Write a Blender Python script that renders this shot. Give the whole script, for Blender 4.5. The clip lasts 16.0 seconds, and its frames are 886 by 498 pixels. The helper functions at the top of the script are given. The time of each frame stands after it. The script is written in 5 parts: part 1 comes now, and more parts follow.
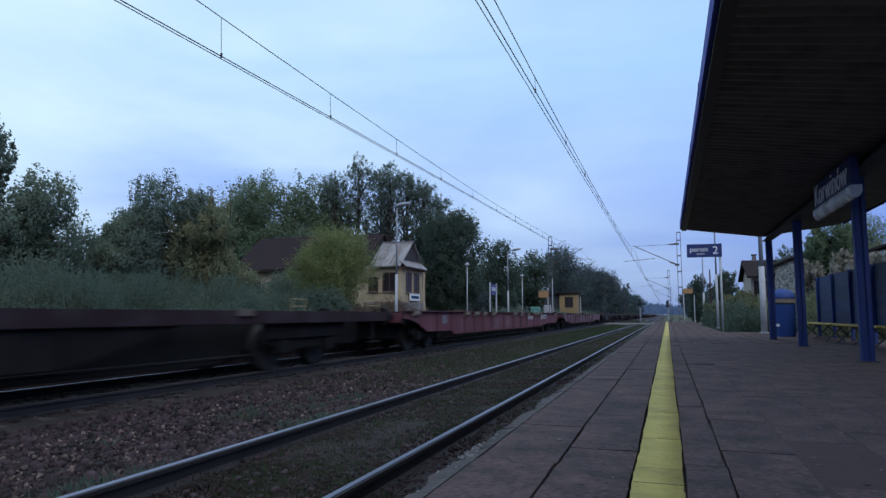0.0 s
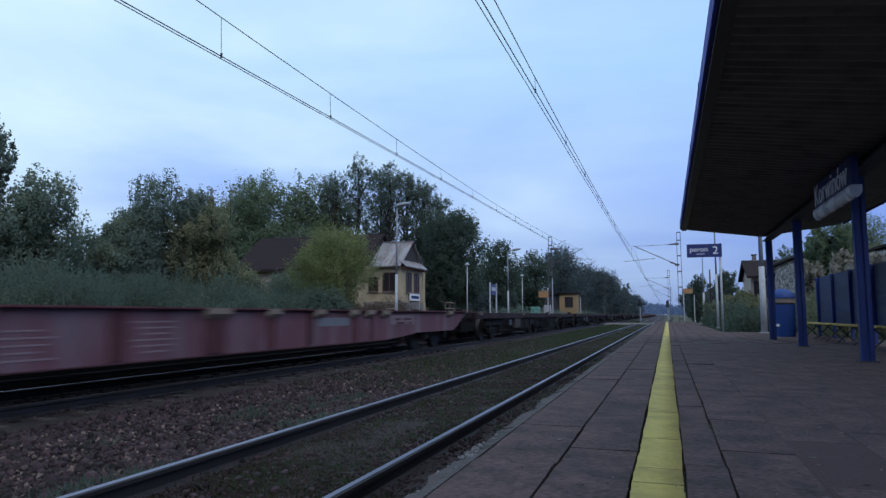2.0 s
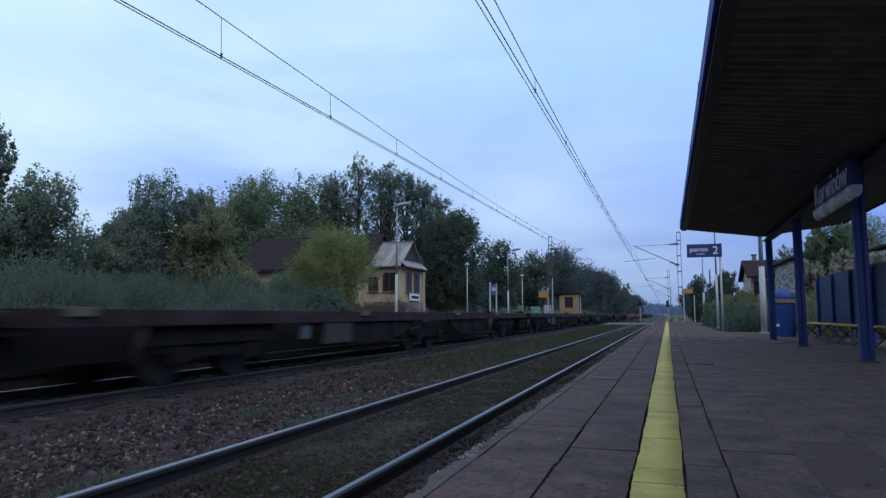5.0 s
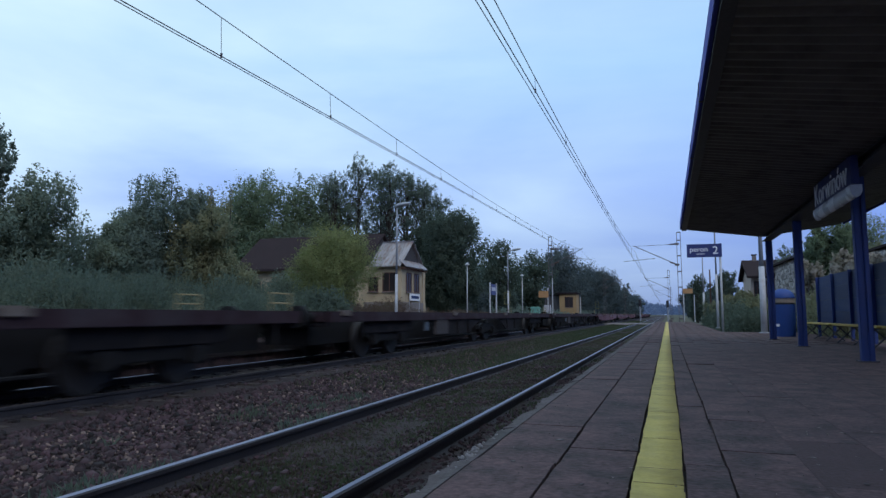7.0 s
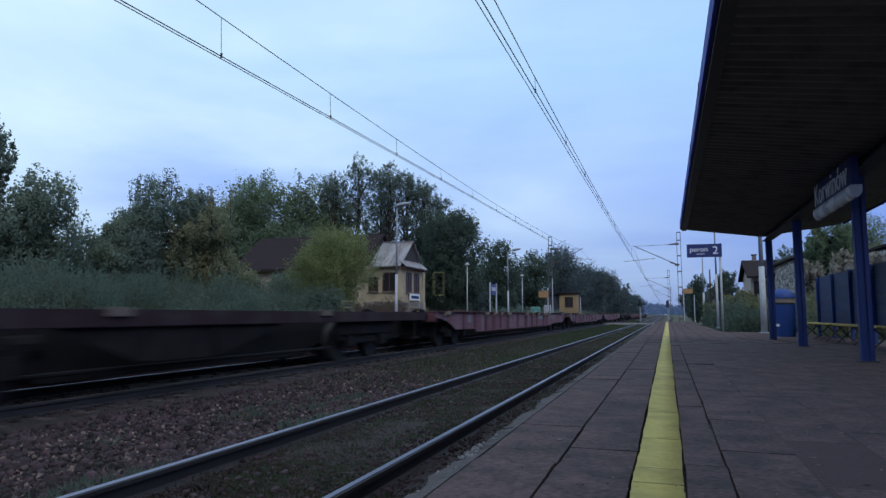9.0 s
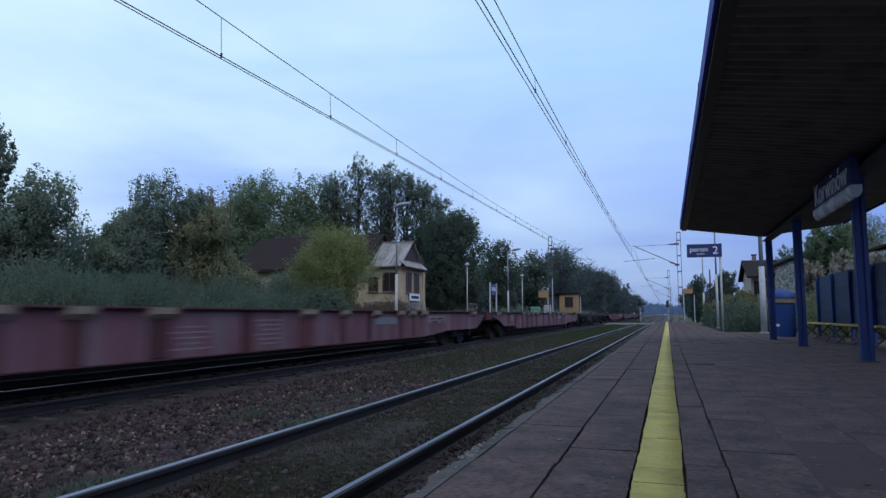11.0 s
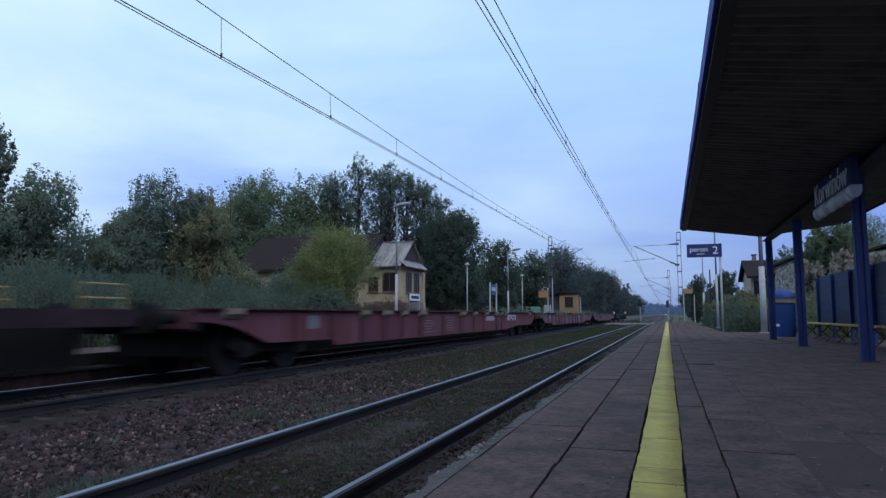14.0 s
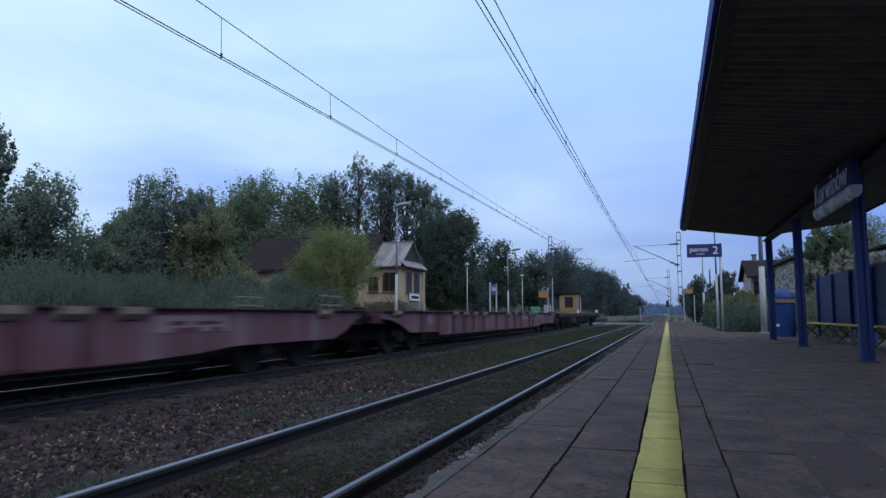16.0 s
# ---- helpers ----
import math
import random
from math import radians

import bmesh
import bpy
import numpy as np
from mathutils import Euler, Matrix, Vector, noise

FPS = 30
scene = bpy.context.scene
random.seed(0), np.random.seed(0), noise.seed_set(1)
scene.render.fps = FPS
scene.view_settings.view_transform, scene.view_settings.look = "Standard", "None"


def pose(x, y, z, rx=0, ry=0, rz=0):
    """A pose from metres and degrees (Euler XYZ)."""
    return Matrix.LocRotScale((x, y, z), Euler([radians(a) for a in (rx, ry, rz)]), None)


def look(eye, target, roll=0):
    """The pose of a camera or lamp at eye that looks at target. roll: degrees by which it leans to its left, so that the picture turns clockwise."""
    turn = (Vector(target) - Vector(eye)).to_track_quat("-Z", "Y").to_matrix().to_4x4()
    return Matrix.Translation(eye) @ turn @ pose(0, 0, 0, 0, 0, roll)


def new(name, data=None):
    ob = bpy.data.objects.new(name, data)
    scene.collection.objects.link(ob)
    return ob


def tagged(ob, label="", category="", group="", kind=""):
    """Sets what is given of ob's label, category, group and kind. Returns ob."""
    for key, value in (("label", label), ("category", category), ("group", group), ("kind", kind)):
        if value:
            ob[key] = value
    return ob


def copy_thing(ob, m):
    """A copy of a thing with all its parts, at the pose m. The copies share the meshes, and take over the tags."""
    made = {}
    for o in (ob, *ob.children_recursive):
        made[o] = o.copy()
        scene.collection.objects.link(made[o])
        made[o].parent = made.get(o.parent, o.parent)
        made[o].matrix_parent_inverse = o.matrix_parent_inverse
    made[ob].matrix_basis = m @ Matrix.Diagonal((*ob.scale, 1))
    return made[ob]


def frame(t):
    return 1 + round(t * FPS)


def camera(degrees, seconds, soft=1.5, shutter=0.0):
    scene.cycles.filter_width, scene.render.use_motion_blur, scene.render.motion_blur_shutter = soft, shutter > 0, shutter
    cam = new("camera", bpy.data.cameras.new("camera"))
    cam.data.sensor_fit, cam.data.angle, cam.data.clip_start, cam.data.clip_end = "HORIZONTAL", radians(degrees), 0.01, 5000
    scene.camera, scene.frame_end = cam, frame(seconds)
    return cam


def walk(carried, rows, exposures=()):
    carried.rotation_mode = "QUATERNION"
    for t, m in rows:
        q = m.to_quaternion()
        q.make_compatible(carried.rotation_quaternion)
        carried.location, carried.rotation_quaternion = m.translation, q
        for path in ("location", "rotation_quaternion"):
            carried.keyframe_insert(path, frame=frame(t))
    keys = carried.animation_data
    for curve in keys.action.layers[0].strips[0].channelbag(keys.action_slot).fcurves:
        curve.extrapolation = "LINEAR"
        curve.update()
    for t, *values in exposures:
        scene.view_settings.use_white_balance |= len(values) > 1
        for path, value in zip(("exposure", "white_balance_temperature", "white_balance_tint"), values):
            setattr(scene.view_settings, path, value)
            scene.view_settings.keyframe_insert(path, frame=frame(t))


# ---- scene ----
cam = camera(68.57, 16.0, soft=1.45, shutter=0.34)
VIEW = pose(0, 0, 0.70, 95.76, 0, 18.956)
walk(cam, [(0.0, VIEW), (16.0, VIEW)], exposures=[(0.0, 0.0), (16.0, 0.0)])

# ---- light: overcast dusk sky ----
SUN_ELEVATION, SUN_ROTATION = radians(38), radians(140)
world = bpy.data.worlds.new("dusk_sky")
scene.world = world
world.use_nodes = True
wn, wl = world.node_tree.nodes, world.node_tree.links
wn.clear()
w_out = wn.new("ShaderNodeOutputWorld")
w_bg = wn.new("ShaderNodeBackground")
w_sky = wn.new("ShaderNodeTexSky")
w_sky.sky_type, w_sky.sun_disc = "NISHITA", False
w_sky.sun_elevation, w_sky.sun_rotation = SUN_ELEVATION, SUN_ROTATION
w_sky.altitude, w_sky.air_density, w_sky.dust_density, w_sky.ozone_density = 240, 1.0, 1.2, 3.0
w_co = wn.new("ShaderNodeTexCoord")
w_sep = wn.new("ShaderNodeSeparateXYZ")
wl.new(w_co.outputs["Generated"], w_sep.inputs[0])
# cloud deck seen in perspective: direction divided by its height
w_h = wn.new("ShaderNodeMath"); w_h.operation = "ADD"; w_h.inputs[1].default_value = 0.16
wl.new(w_sep.outputs["Z"], w_h.inputs[0])
w_hm = wn.new("ShaderNodeMath"); w_hm.operation = "MAXIMUM"; w_hm.inputs[1].default_value = 0.05
wl.new(w_h.outputs[0], w_hm.inputs[0])
w_comb = wn.new("ShaderNodeCombineXYZ")
for i, ax in enumerate("XY"):
    dv = wn.new("ShaderNodeMath"); dv.operation = "DIVIDE"
    wl.new(w_sep.outputs[ax], dv.inputs[0]); wl.new(w_hm.outputs[0], dv.inputs[1])
    wl.new(dv.outputs[0], w_comb.inputs[i])
w_n = wn.new("ShaderNodeTexNoise")
w_n.inputs["Scale"].default_value, w_n.inputs["Detail"].default_value, w_n.inputs["Roughness"].default_value = 0.62, 7.0, 0.50
w_n.inputs["Distortion"].default_value = 0.4
wl.new(w_comb.outputs[0], w_n.inputs["Vector"])
w_cl = wn.new("ShaderNodeValToRGB")
w_cl.color_ramp.elements[0].position, w_cl.color_ramp.elements[1].position = 0.33, 0.64
w_cl.color_ramp.elements[0].color, w_cl.color_ramp.elements[1].color = (0, 0, 0, 1), (1, 1, 1, 1)
# long flat bands in the cloud
w_st = wn.new("ShaderNodeMapping")
w_st.inputs["Rotation"].default_value, w_st.inputs["Scale"].default_value = (radians(4), radians(5), 0), (1.6, 1.6, 7.5)
wl.new(w_co.outputs["Generated"], w_st.inputs["Vector"])
w_n2 = wn.new("ShaderNodeTexNoise")
w_n2.inputs["Scale"].default_value, w_n2.inputs["Detail"].default_value, w_n2.inputs["Distortion"].default_value = 1.0, 6.0, 0.3
wl.new(w_st.outputs[0], w_n2.inputs["Vector"])
w_two = wn.new("ShaderNodeMixRGB"); w_two.inputs["Fac"].default_value = 0.42
wl.new(w_n.outputs["Fac"], w_two.inputs["Color1"]); wl.new(w_n2.outputs["Fac"], w_two.inputs["Color2"])
wl.new(w_two.outputs[0], w_cl.inputs["Fac"])
# haze veil from horizon to zenith
w_el = wn.new("ShaderNodeValToRGB")
e = w_el.color_ramp.elements
e[0].position, e[0].color = 0.0, (0.12, 0.20, 0.54, 1)
e[1].position, e[1].color = 1.0, (0.72, 0.80, 0.92, 1)
for p, c in ((0.07, (0.165, 0.27, 0.72, 1)), (0.18, (0.245, 0.415, 1.0, 1)), (0.36, (0.345, 0.63, 1.08, 1)), (0.46, (0.40, 0.66, 1.05, 1))):
    k = e.new(p); k.color = c
wl.new(w_sep.outputs["Z"], w_el.inputs["Fac"])
w_m1 = wn.new("ShaderNodeMixRGB"); w_m1.inputs["Fac"].default_value = 0.90
w_sc = wn.new("ShaderNodeVectorMath"); w_sc.operation = "SCALE"; w_sc.inputs["Scale"].default_value = 0.10
wl.new(w_sky.outputs[0], w_sc.inputs[0])
wl.new(w_sc.outputs[0], w_m1.inputs["Color1"]); wl.new(w_el.outputs[0], w_m1.inputs["Color2"])
w_m2 = wn.new("ShaderNodeMixRGB")
w_m2.inputs["Color2"].default_value = (0.73, 0.96, 1.10, 1)
# thinner, brighter cloud towards the side where the sun went down
w_dot = wn.new("ShaderNodeVectorMath"); w_dot.operation = "DOT_PRODUCT"
w_dot.inputs[1].default_value = (-0.80, 0.45, 0.30)
wl.new(w_co.outputs["Generated"], w_dot.inputs[0])
w_gl = wn.new("ShaderNodeMapRange")
w_gl.inputs["From Min"].default_value, w_gl.inputs["From Max"].default_value = 0.25, 1.0
w_gl.inputs["To Min"].default_value, w_gl.inputs["To Max"].default_value = 0.03, 1.12
wl.new(w_dot.outputs["Value"], w_gl.inputs["Value"])
w_cf = wn.new("ShaderNodeMath"); w_cf.operation = "MULTIPLY"
wl.new(w_gl.outputs[0], w_cf.inputs[1])
wl.new(w_cl.outputs[0], w_cf.inputs[0])
wl.new(w_cf.outputs[0], w_m2.inputs["Fac"]); wl.new(w_m1.outputs[0], w_m2.inputs["Color1"])
wl.new(w_m2.outputs[0], w_bg.inputs["Color"])
w_bg.inputs["Strength"].default_value = 1.0
wl.new(w_bg.outputs[0], w_out.inputs["Surface"])

sun_data = bpy.data.lights.new("sun", "SUN")
sun_data.energy, sun_data.angle, sun_data.color = 1.1, radians(50), (1.0, 0.94, 0.95)
sun = new("sun", sun_data)
sun.matrix_basis = look((0, 0, 0), (-math.cos(SUN_ELEVATION) * math.sin(SUN_ROTATION), -math.cos(SUN_ELEVATION) * math.cos(SUN_ROTATION), -math.sin(SUN_ELEVATION)))

# ---- materials ----


def mat(name, base, rough=0.8, metal=0.0, var=0.25, scale=6.0, fine=60.0, bump=0.15, tint=None, tint_amount=0.0,
        rand=0.0, stretch=(1, 1, 1), spec=0.5, island=0.0, dist=0.01):
    """Surface with variation at two scales, optional stains of another colour, and fine relief."""
    m = bpy.data.materials.new(name)
    m.use_nodes = True
    n, l = m.node_tree.nodes, m.node_tree.links
    b = n["Principled BSDF"]
    b.inputs["Metallic"].default_value = metal
    b.inputs["Specular IOR Level"].default_value = spec
    co = n.new("ShaderNodeTexCoord")
    mp = n.new("ShaderNodeMapping")
    mp.inputs["Scale"].default_value = stretch
    l.new(co.outputs["Object"], mp.inputs["Vector"])
    if rand:
        # alike pieces start elsewhere in the pattern
        shift = n.new("ShaderNodeVectorMath"); shift.operation = "SCALE"
        shift.inputs[0].default_value = (37.0, 53.0, 19.0)
        l.new(n.new("ShaderNodeObjectInfo").outputs["Random"], shift.inputs["Scale"])
        l.new(shift.outputs[0], mp.inputs["Location"])
    big, small = n.new("ShaderNodeTexNoise"), n.new("ShaderNodeTexNoise")
    big.inputs["Scale"].default_value, big.inputs["Detail"].default_value = scale, 6.0
    small.inputs["Scale"].default_value, small.inputs["Detail"].default_value = fine, 3.0
    for t in (big, small):
        l.new(mp.outputs[0], t.inputs["Vector"])
    mixv = n.new("ShaderNodeMath"); mixv.operation = "ADD"
    l.new(big.outputs["Fac"], mixv.inputs[0]); l.new(small.outputs["Fac"], mixv.inputs[1])
    mr = n.new("ShaderNodeMapRange")
    mr.inputs["From Min"].default_value, mr.inputs["From Max"].default_value = 0.6, 1.4
    mr.inputs["To Min"].default_value, mr.inputs["To Max"].default_value = 1 - var, 1 + var
    l.new(mixv.outputs[0], mr.inputs["Value"])
    last = mr.outputs[0]
    if rand or island:
        src = n.new("ShaderNodeObjectInfo").outputs["Random"] if rand else n.new("ShaderNodeNewGeometry").outputs["Random Per Island"]
        amt = rand or island
        r2 = n.new("ShaderNodeMapRange")
        r2.inputs["To Min"].default_value, r2.inputs["To Max"].default_value = 1 - amt, 1 + amt
        l.new(src, r2.inputs["Value"])
        mu = n.new("ShaderNodeMath"); mu.operation = "MULTIPLY"
        l.new(last, mu.inputs[0]); l.new(r2.outputs[0], mu.inputs[1])
        last = mu.outputs[0]
    col = n.new("ShaderNodeVectorMath"); col.operation = "SCALE"
    if tint:
        tn = n.new("ShaderNodeTexNoise")
        tn.inputs["Scale"].default_value, tn.inputs["Detail"].default_value = scale * 1.7, 8.0
        off = n.new("ShaderNodeMapping"); off.inputs["Location"].default_value = (7.3, 2.1, 4.4)
        l.new(mp.outputs[0], off.inputs["Vector"]); l.new(off.outputs[0], tn.inputs["Vector"])
        tr = n.new("ShaderNodeMapRange")
        tr.inputs["From Min"].default_value, tr.inputs["From Max"].default_value = 0.47, 0.66
        tr.inputs["To Max"].default_value = tint_amount
        l.new(tn.outputs["Fac"], tr.inputs["Value"])
        mx = n.new("ShaderNodeMixRGB")
        mx.inputs["Color1"].default_value, mx.inputs["Color2"].default_value = (*base, 1), (*tint, 1)
        l.new(tr.outputs[0], mx.inputs["Fac"])
        l.new(mx.outputs[0], col.inputs[0])
    else:
        col.inputs[0].default_value = base
    l.new(last, col.inputs["Scale"])
    l.new(col.outputs[0], b.inputs["Base Color"])
    rr = n.new("ShaderNodeMapRange")
    rr.inputs["To Min"].default_value, rr.inputs["To Max"].default_value = max(0.05, rough - 0.12), min(1.0, rough + 0.12)
    l.new(big.outputs["Fac"], rr.inputs["Value"])
    l.new(rr.outputs[0], b.inputs["Roughness"])
    if bump:
        bp = n.new("ShaderNodeBump")
        bp.inputs["Strength"].default_value, bp.inputs["Distance"].default_value = bump, dist
        l.new(mixv.outputs[0], bp.inputs["Height"])
        l.new(bp.outputs[0], b.inputs["Normal"])
    return m


def leaf_mat(name, base, tint, island=0.14, amount=0.6):
    """Foliage: leaves vary one by one and in patches, with a little light through them."""
    m = mat(name, base, rough=0.8, var=0.2, scale=0.5, fine=3.0, bump=0, tint=tint, tint_amount=amount, island=island, spec=0.1)
    n, l = m.node_tree.nodes, m.node_tree.links
    b, out = n["Principled BSDF"], n["Material Output"]
    tl = n.new("ShaderNodeBsdfTranslucent")
    src = b.inputs["Base Color"].links[0].from_socket
    l.new(src, tl.inputs["Color"])
    ms = n.new("ShaderNodeMixShader"); ms.inputs[0].default_value = 0.56
    l.new(b.outputs[0], ms.inputs[1]); l.new(tl.outputs[0], ms.inputs[2])
    l.new(ms.outputs[0], out.inputs["Surface"])
    return m


M = {}
M["ground"] = mat("soil_and_grass", (0.055, 0.065, 0.035), 0.95, var=0.45, scale=0.35, fine=8, bump=0.5, tint=(0.09, 0.07, 0.05), tint_amount=0.8, dist=0.05)
M["ballast"] = mat("ballast_bed", (0.020, 0.013, 0.0145), 0.95, var=0.5, scale=1.2, fine=22, bump=1.0, tint=(0.022, 0.023, 0.015), tint_amount=0.6, dist=0.03)
M["stone"] = mat("ballast_stone", (0.031, 0.0182, 0.0222), 0.9, var=0.35, scale=4, fine=40, bump=0.3, island=0.9)
M["slab"] = mat("concrete_slab", (0.088, 0.054, 0.054), 0.88, var=0.85, scale=2.6, fine=34, bump=0.8, rand=0.05, tint=(0.036, 0.028, 0.028), tint_amount=0.85)
M["joint"] = mat("dirt_joint", (0.022, 0.021, 0.02), 0.95, var=0.4, scale=3, fine=50, bump=0.6)
M["mortar"] = mat("sandy_joint", (0.066, 0.041, 0.042), 0.95, var=0.4, scale=3, fine=50, bump=0.5)
M["kerb"] = mat("kerb_concrete", (0.088, 0.076, 0.078), 0.9, var=0.35, scale=2.5, fine=40, bump=0.7, tint=(0.06, 0.055, 0.05), tint_amount=0.9, rand=0.12)
M["crossing"] = mat("pale_crossing_slab", (0.24, 0.225, 0.22), 0.9, var=0.3, scale=2.5, fine=40, bump=0.5)
M["white_wear"] = mat("pale_broken_concrete", (0.24, 0.23, 0.23), 0.8, var=0.3, scale=8, fine=60, bump=0.5, tint=(0.2, 0.19, 0.18), tint_amount=0.8)
M["yellow"] = mat("yellow_line_paint", (0.50, 0.41, 0.105), 0.75, rand=0.10, var=0.16, scale=3.5, fine=50, bump=0.3, tint=(0.36, 0.29, 0.075), tint_amount=0.8)
M["rail_top"] = mat("polished_rail_head", (0.23, 0.235, 0.33), 0.36, metal=1.0, var=0.1, scale=2, fine=30, bump=0.05, stretch=(6, 0.2, 1))
# rail head with the dark reflection of the wagons put into its colour
M["rail_dark_reflection"] = mat("dark_reflection_rail_head", (0.09, 0.07, 0.062), 0.65, metal=0.4, var=0.2, scale=2, fine=30, bump=0.1, stretch=(6, 0.2, 1))
M["rail_side"] = mat("rusty_rail_side", (0.035, 0.032, 0.036), 0.6, metal=0.3, var=0.3, scale=3, fine=50, bump=0.3)
M["sleeper"] = mat("sleeper_concrete", (0.048, 0.040, 0.035), 0.95, var=0.35, scale=3, fine=40, bump=0.6, rand=0.2)
M["blue"] = mat("blue_enamel", (0.004, 0.026, 0.14), 0.6, var=0.18, scale=3, fine=40, bump=0.08, tint=(0.012, 0.025, 0.11), tint_amount=0.6)
M["fascia"] = mat("violet_blue_trim", (0.02, 0.04, 0.34), 0.7, var=0.15, scale=2, fine=30, bump=0.05)
M["blue_plastic"] = mat("blue_plastic", (0.009, 0.048, 0.21), 0.6, var=0.12, scale=4, fine=40, bump=0.08)
M["blue_board"] = mat("blue_painted_board", (0.006, 0.025, 0.092), 0.6, var=0.25, scale=2, fine=30, bump=0.2, stretch=(1, 0.3, 3), rand=0.15)
M["soffit"] = mat("dark_corrugated_sheet", (0.125, 0.118, 0.12), 0.6, metal=0.0, var=0.12, scale=1.5, fine=25, bump=0.1, tint=(0.045, 0.042, 0.042), tint_amount=0.6)
M["steel_dark"] = mat("dark_steel", (0.05, 0.052, 0.06), 0.55, metal=0.2, var=0.3, scale=4, fine=40, bump=0.2)
M["galv"] = mat("galvanised_steel", (0.36, 0.38, 0.41), 0.5, metal=0.35, var=0.15, scale=3, fine=40, bump=0.1)
M["pole"] = mat("pale_painted_pole", (0.40, 0.42, 0.44), 0.55, var=0.15, scale=3, fine=30, bump=0.1, tint=(0.28, 0.27, 0.25), tint_amount=0.5)
M["pale_box"] = mat("pale_blue_box", (0.062, 0.085, 0.11), 0.6, var=0.15, scale=4, fine=30, bump=0.05)
M["grit"] = mat("pale_grit", (0.16, 0.14, 0.13), 0.9, var=0.3, scale=9, fine=60, bump=0.2, island=0.6)
M["sign_blue"] = mat("navy_sign_face", (0.012, 0.022, 0.11), 0.4, var=0.08, scale=3, fine=30, bump=0.02)
M["sign_white"] = mat("white_sign_face", (0.72, 0.73, 0.74), 0.45, var=0.08, scale=3, fine=30, bump=0.02)
M["sign_grey"] = mat("grey_sign_case", (0.42, 0.43, 0.46), 0.5, var=0.12, scale=3, fine=30, bump=0.05)
M["case_gloss"] = mat("glossy_pale_casing", (0.50, 0.52, 0.56), 0.28, var=0.12, scale=3, fine=30, bump=0.03)
M["red"] = mat("wagon_oxide_red", (0.120, 0.050, 0.068), 0.8, var=0.3, scale=0.9, fine=14, bump=0.15, tint=(0.150, 0.112, 0.138), tint_amount=0.9, stretch=(1, 1, 0.25))
M["red_fresh"] = mat("wagon_deep_red", (0.115, 0.030, 0.042), 0.78, var=0.3, scale=0.9, fine=14, bump=0.15, tint=(0.125, 0.062, 0.080), tint_amount=0.8, stretch=(1, 1, 0.25))
M["faded_print"] = mat("faded_white_print", (0.20, 0.15, 0.17), 0.8, var=0.3, scale=4, fine=30, bump=0.03)
M["rail_bright"] = mat("yellow_hand_rail", (0.25, 0.205, 0.10), 0.7, var=0.2, scale=4, fine=30, bump=0.05)
M["rail_yellow"] = mat("dull_yellow_hand_rail", (0.17, 0.16, 0.05), 0.7, var=0.2, scale=4, fine=30, bump=0.05)
M["red_rib"] = mat("wagon_dirty_rib", (0.072, 0.020, 0.028), 0.75, var=0.35, scale=2, fine=20, bump=0.15, rand=0.35)
M["dark"] = mat("wagon_grimy_grey", (0.011, 0.0105, 0.0125), 0.9, var=0.35, scale=1.2, fine=14, bump=0.2, tint=(0.022, 0.019, 0.020), tint_amount=0.8, spec=0.15)
M["dark_deck"] = mat("wagon_rusty_deck", (0.026, 0.015, 0.020), 0.85, spec=0.2, var=0.35, scale=1.2, fine=14, bump=0.2, tint=(0.042, 0.036, 0.042), tint_amount=0.7)
M["bogie"] = mat("bogie_black", (0.009, 0.009, 0.010), 0.85, spec=0.2, var=0.4, scale=4, fine=30, bump=0.3)
M["wheel"] = mat("wheel_steel", (0.02, 0.019, 0.02), 0.6, metal=0.3, var=0.3, scale=4, fine=30, bump=0.2)
M["tab"] = mat("worn_beige_paint", (0.215, 0.18, 0.145), 0.7, var=0.25, scale=5, fine=30, bump=0.2)
M["dirty_tab"] = mat("grimy_beige_paint", (0.105, 0.088, 0.078), 0.8, var=0.35, scale=5, fine=30, bump=0.2)
M["plate"] = mat("faded_white_lettering_panel", (0.33, 0.28, 0.30), 0.75, var=0.2, scale=4, fine=30, bump=0.05)
M["grey_patch"] = mat("grey_painted_patch", (0.15, 0.165, 0.19), 0.7, var=0.2, scale=4, fine=30, bump=0.05)
M["plate_grey"] = mat("grey_box_panel", (0.065, 0.068, 0.075), 0.7, var=0.2, scale=4, fine=30, bump=0.1)
M["ochre"] = mat("ochre_render_wall", (0.38, 0.31, 0.20), 0.9, var=0.2, scale=0.8, fine=20, bump=0.3, tint=(0.27, 0.21, 0.14), tint_amount=0.6)
M["hut"] = mat("yellow_hut_boards", (0.29, 0.20, 0.095), 0.8, var=0.2, scale=1.0, fine=20, bump=0.2)
M["tin"] = mat("weathered_tin_roof", (0.26, 0.255, 0.26), 0.6, metal=0.25, var=0.25, scale=1.2, fine=14, bump=0.15, tint=(0.16, 0.09, 0.06), tint_amount=0.75, stretch=(3, 1, 0.4), rand=0.2)
M["roof"] = mat("dark_brown_roofing", (0.026, 0.019, 0.021), 0.9, spec=0.15, var=0.3, scale=1.5, fine=20, bump=0.4)
M["glass"] = mat("dark_window_pane", (0.016, 0.012, 0.012), 0.35, var=0.1, scale=1, fine=9, bump=0)
M["wood_brown"] = mat("brown_window_wood", (0.10, 0.05, 0.035), 0.75, var=0.3, scale=3, fine=30, bump=0.2)
M["plinth"] = mat("grey_stone_plinth", (0.17, 0.15, 0.14), 0.9, var=0.4, scale=2, fine=14, bump=0.5)
M["bark"] = mat("bark", (0.045, 0.036, 0.03), 0.95, var=0.4, scale=4, fine=30, bump=0.8, stretch=(1, 1, 0.3))
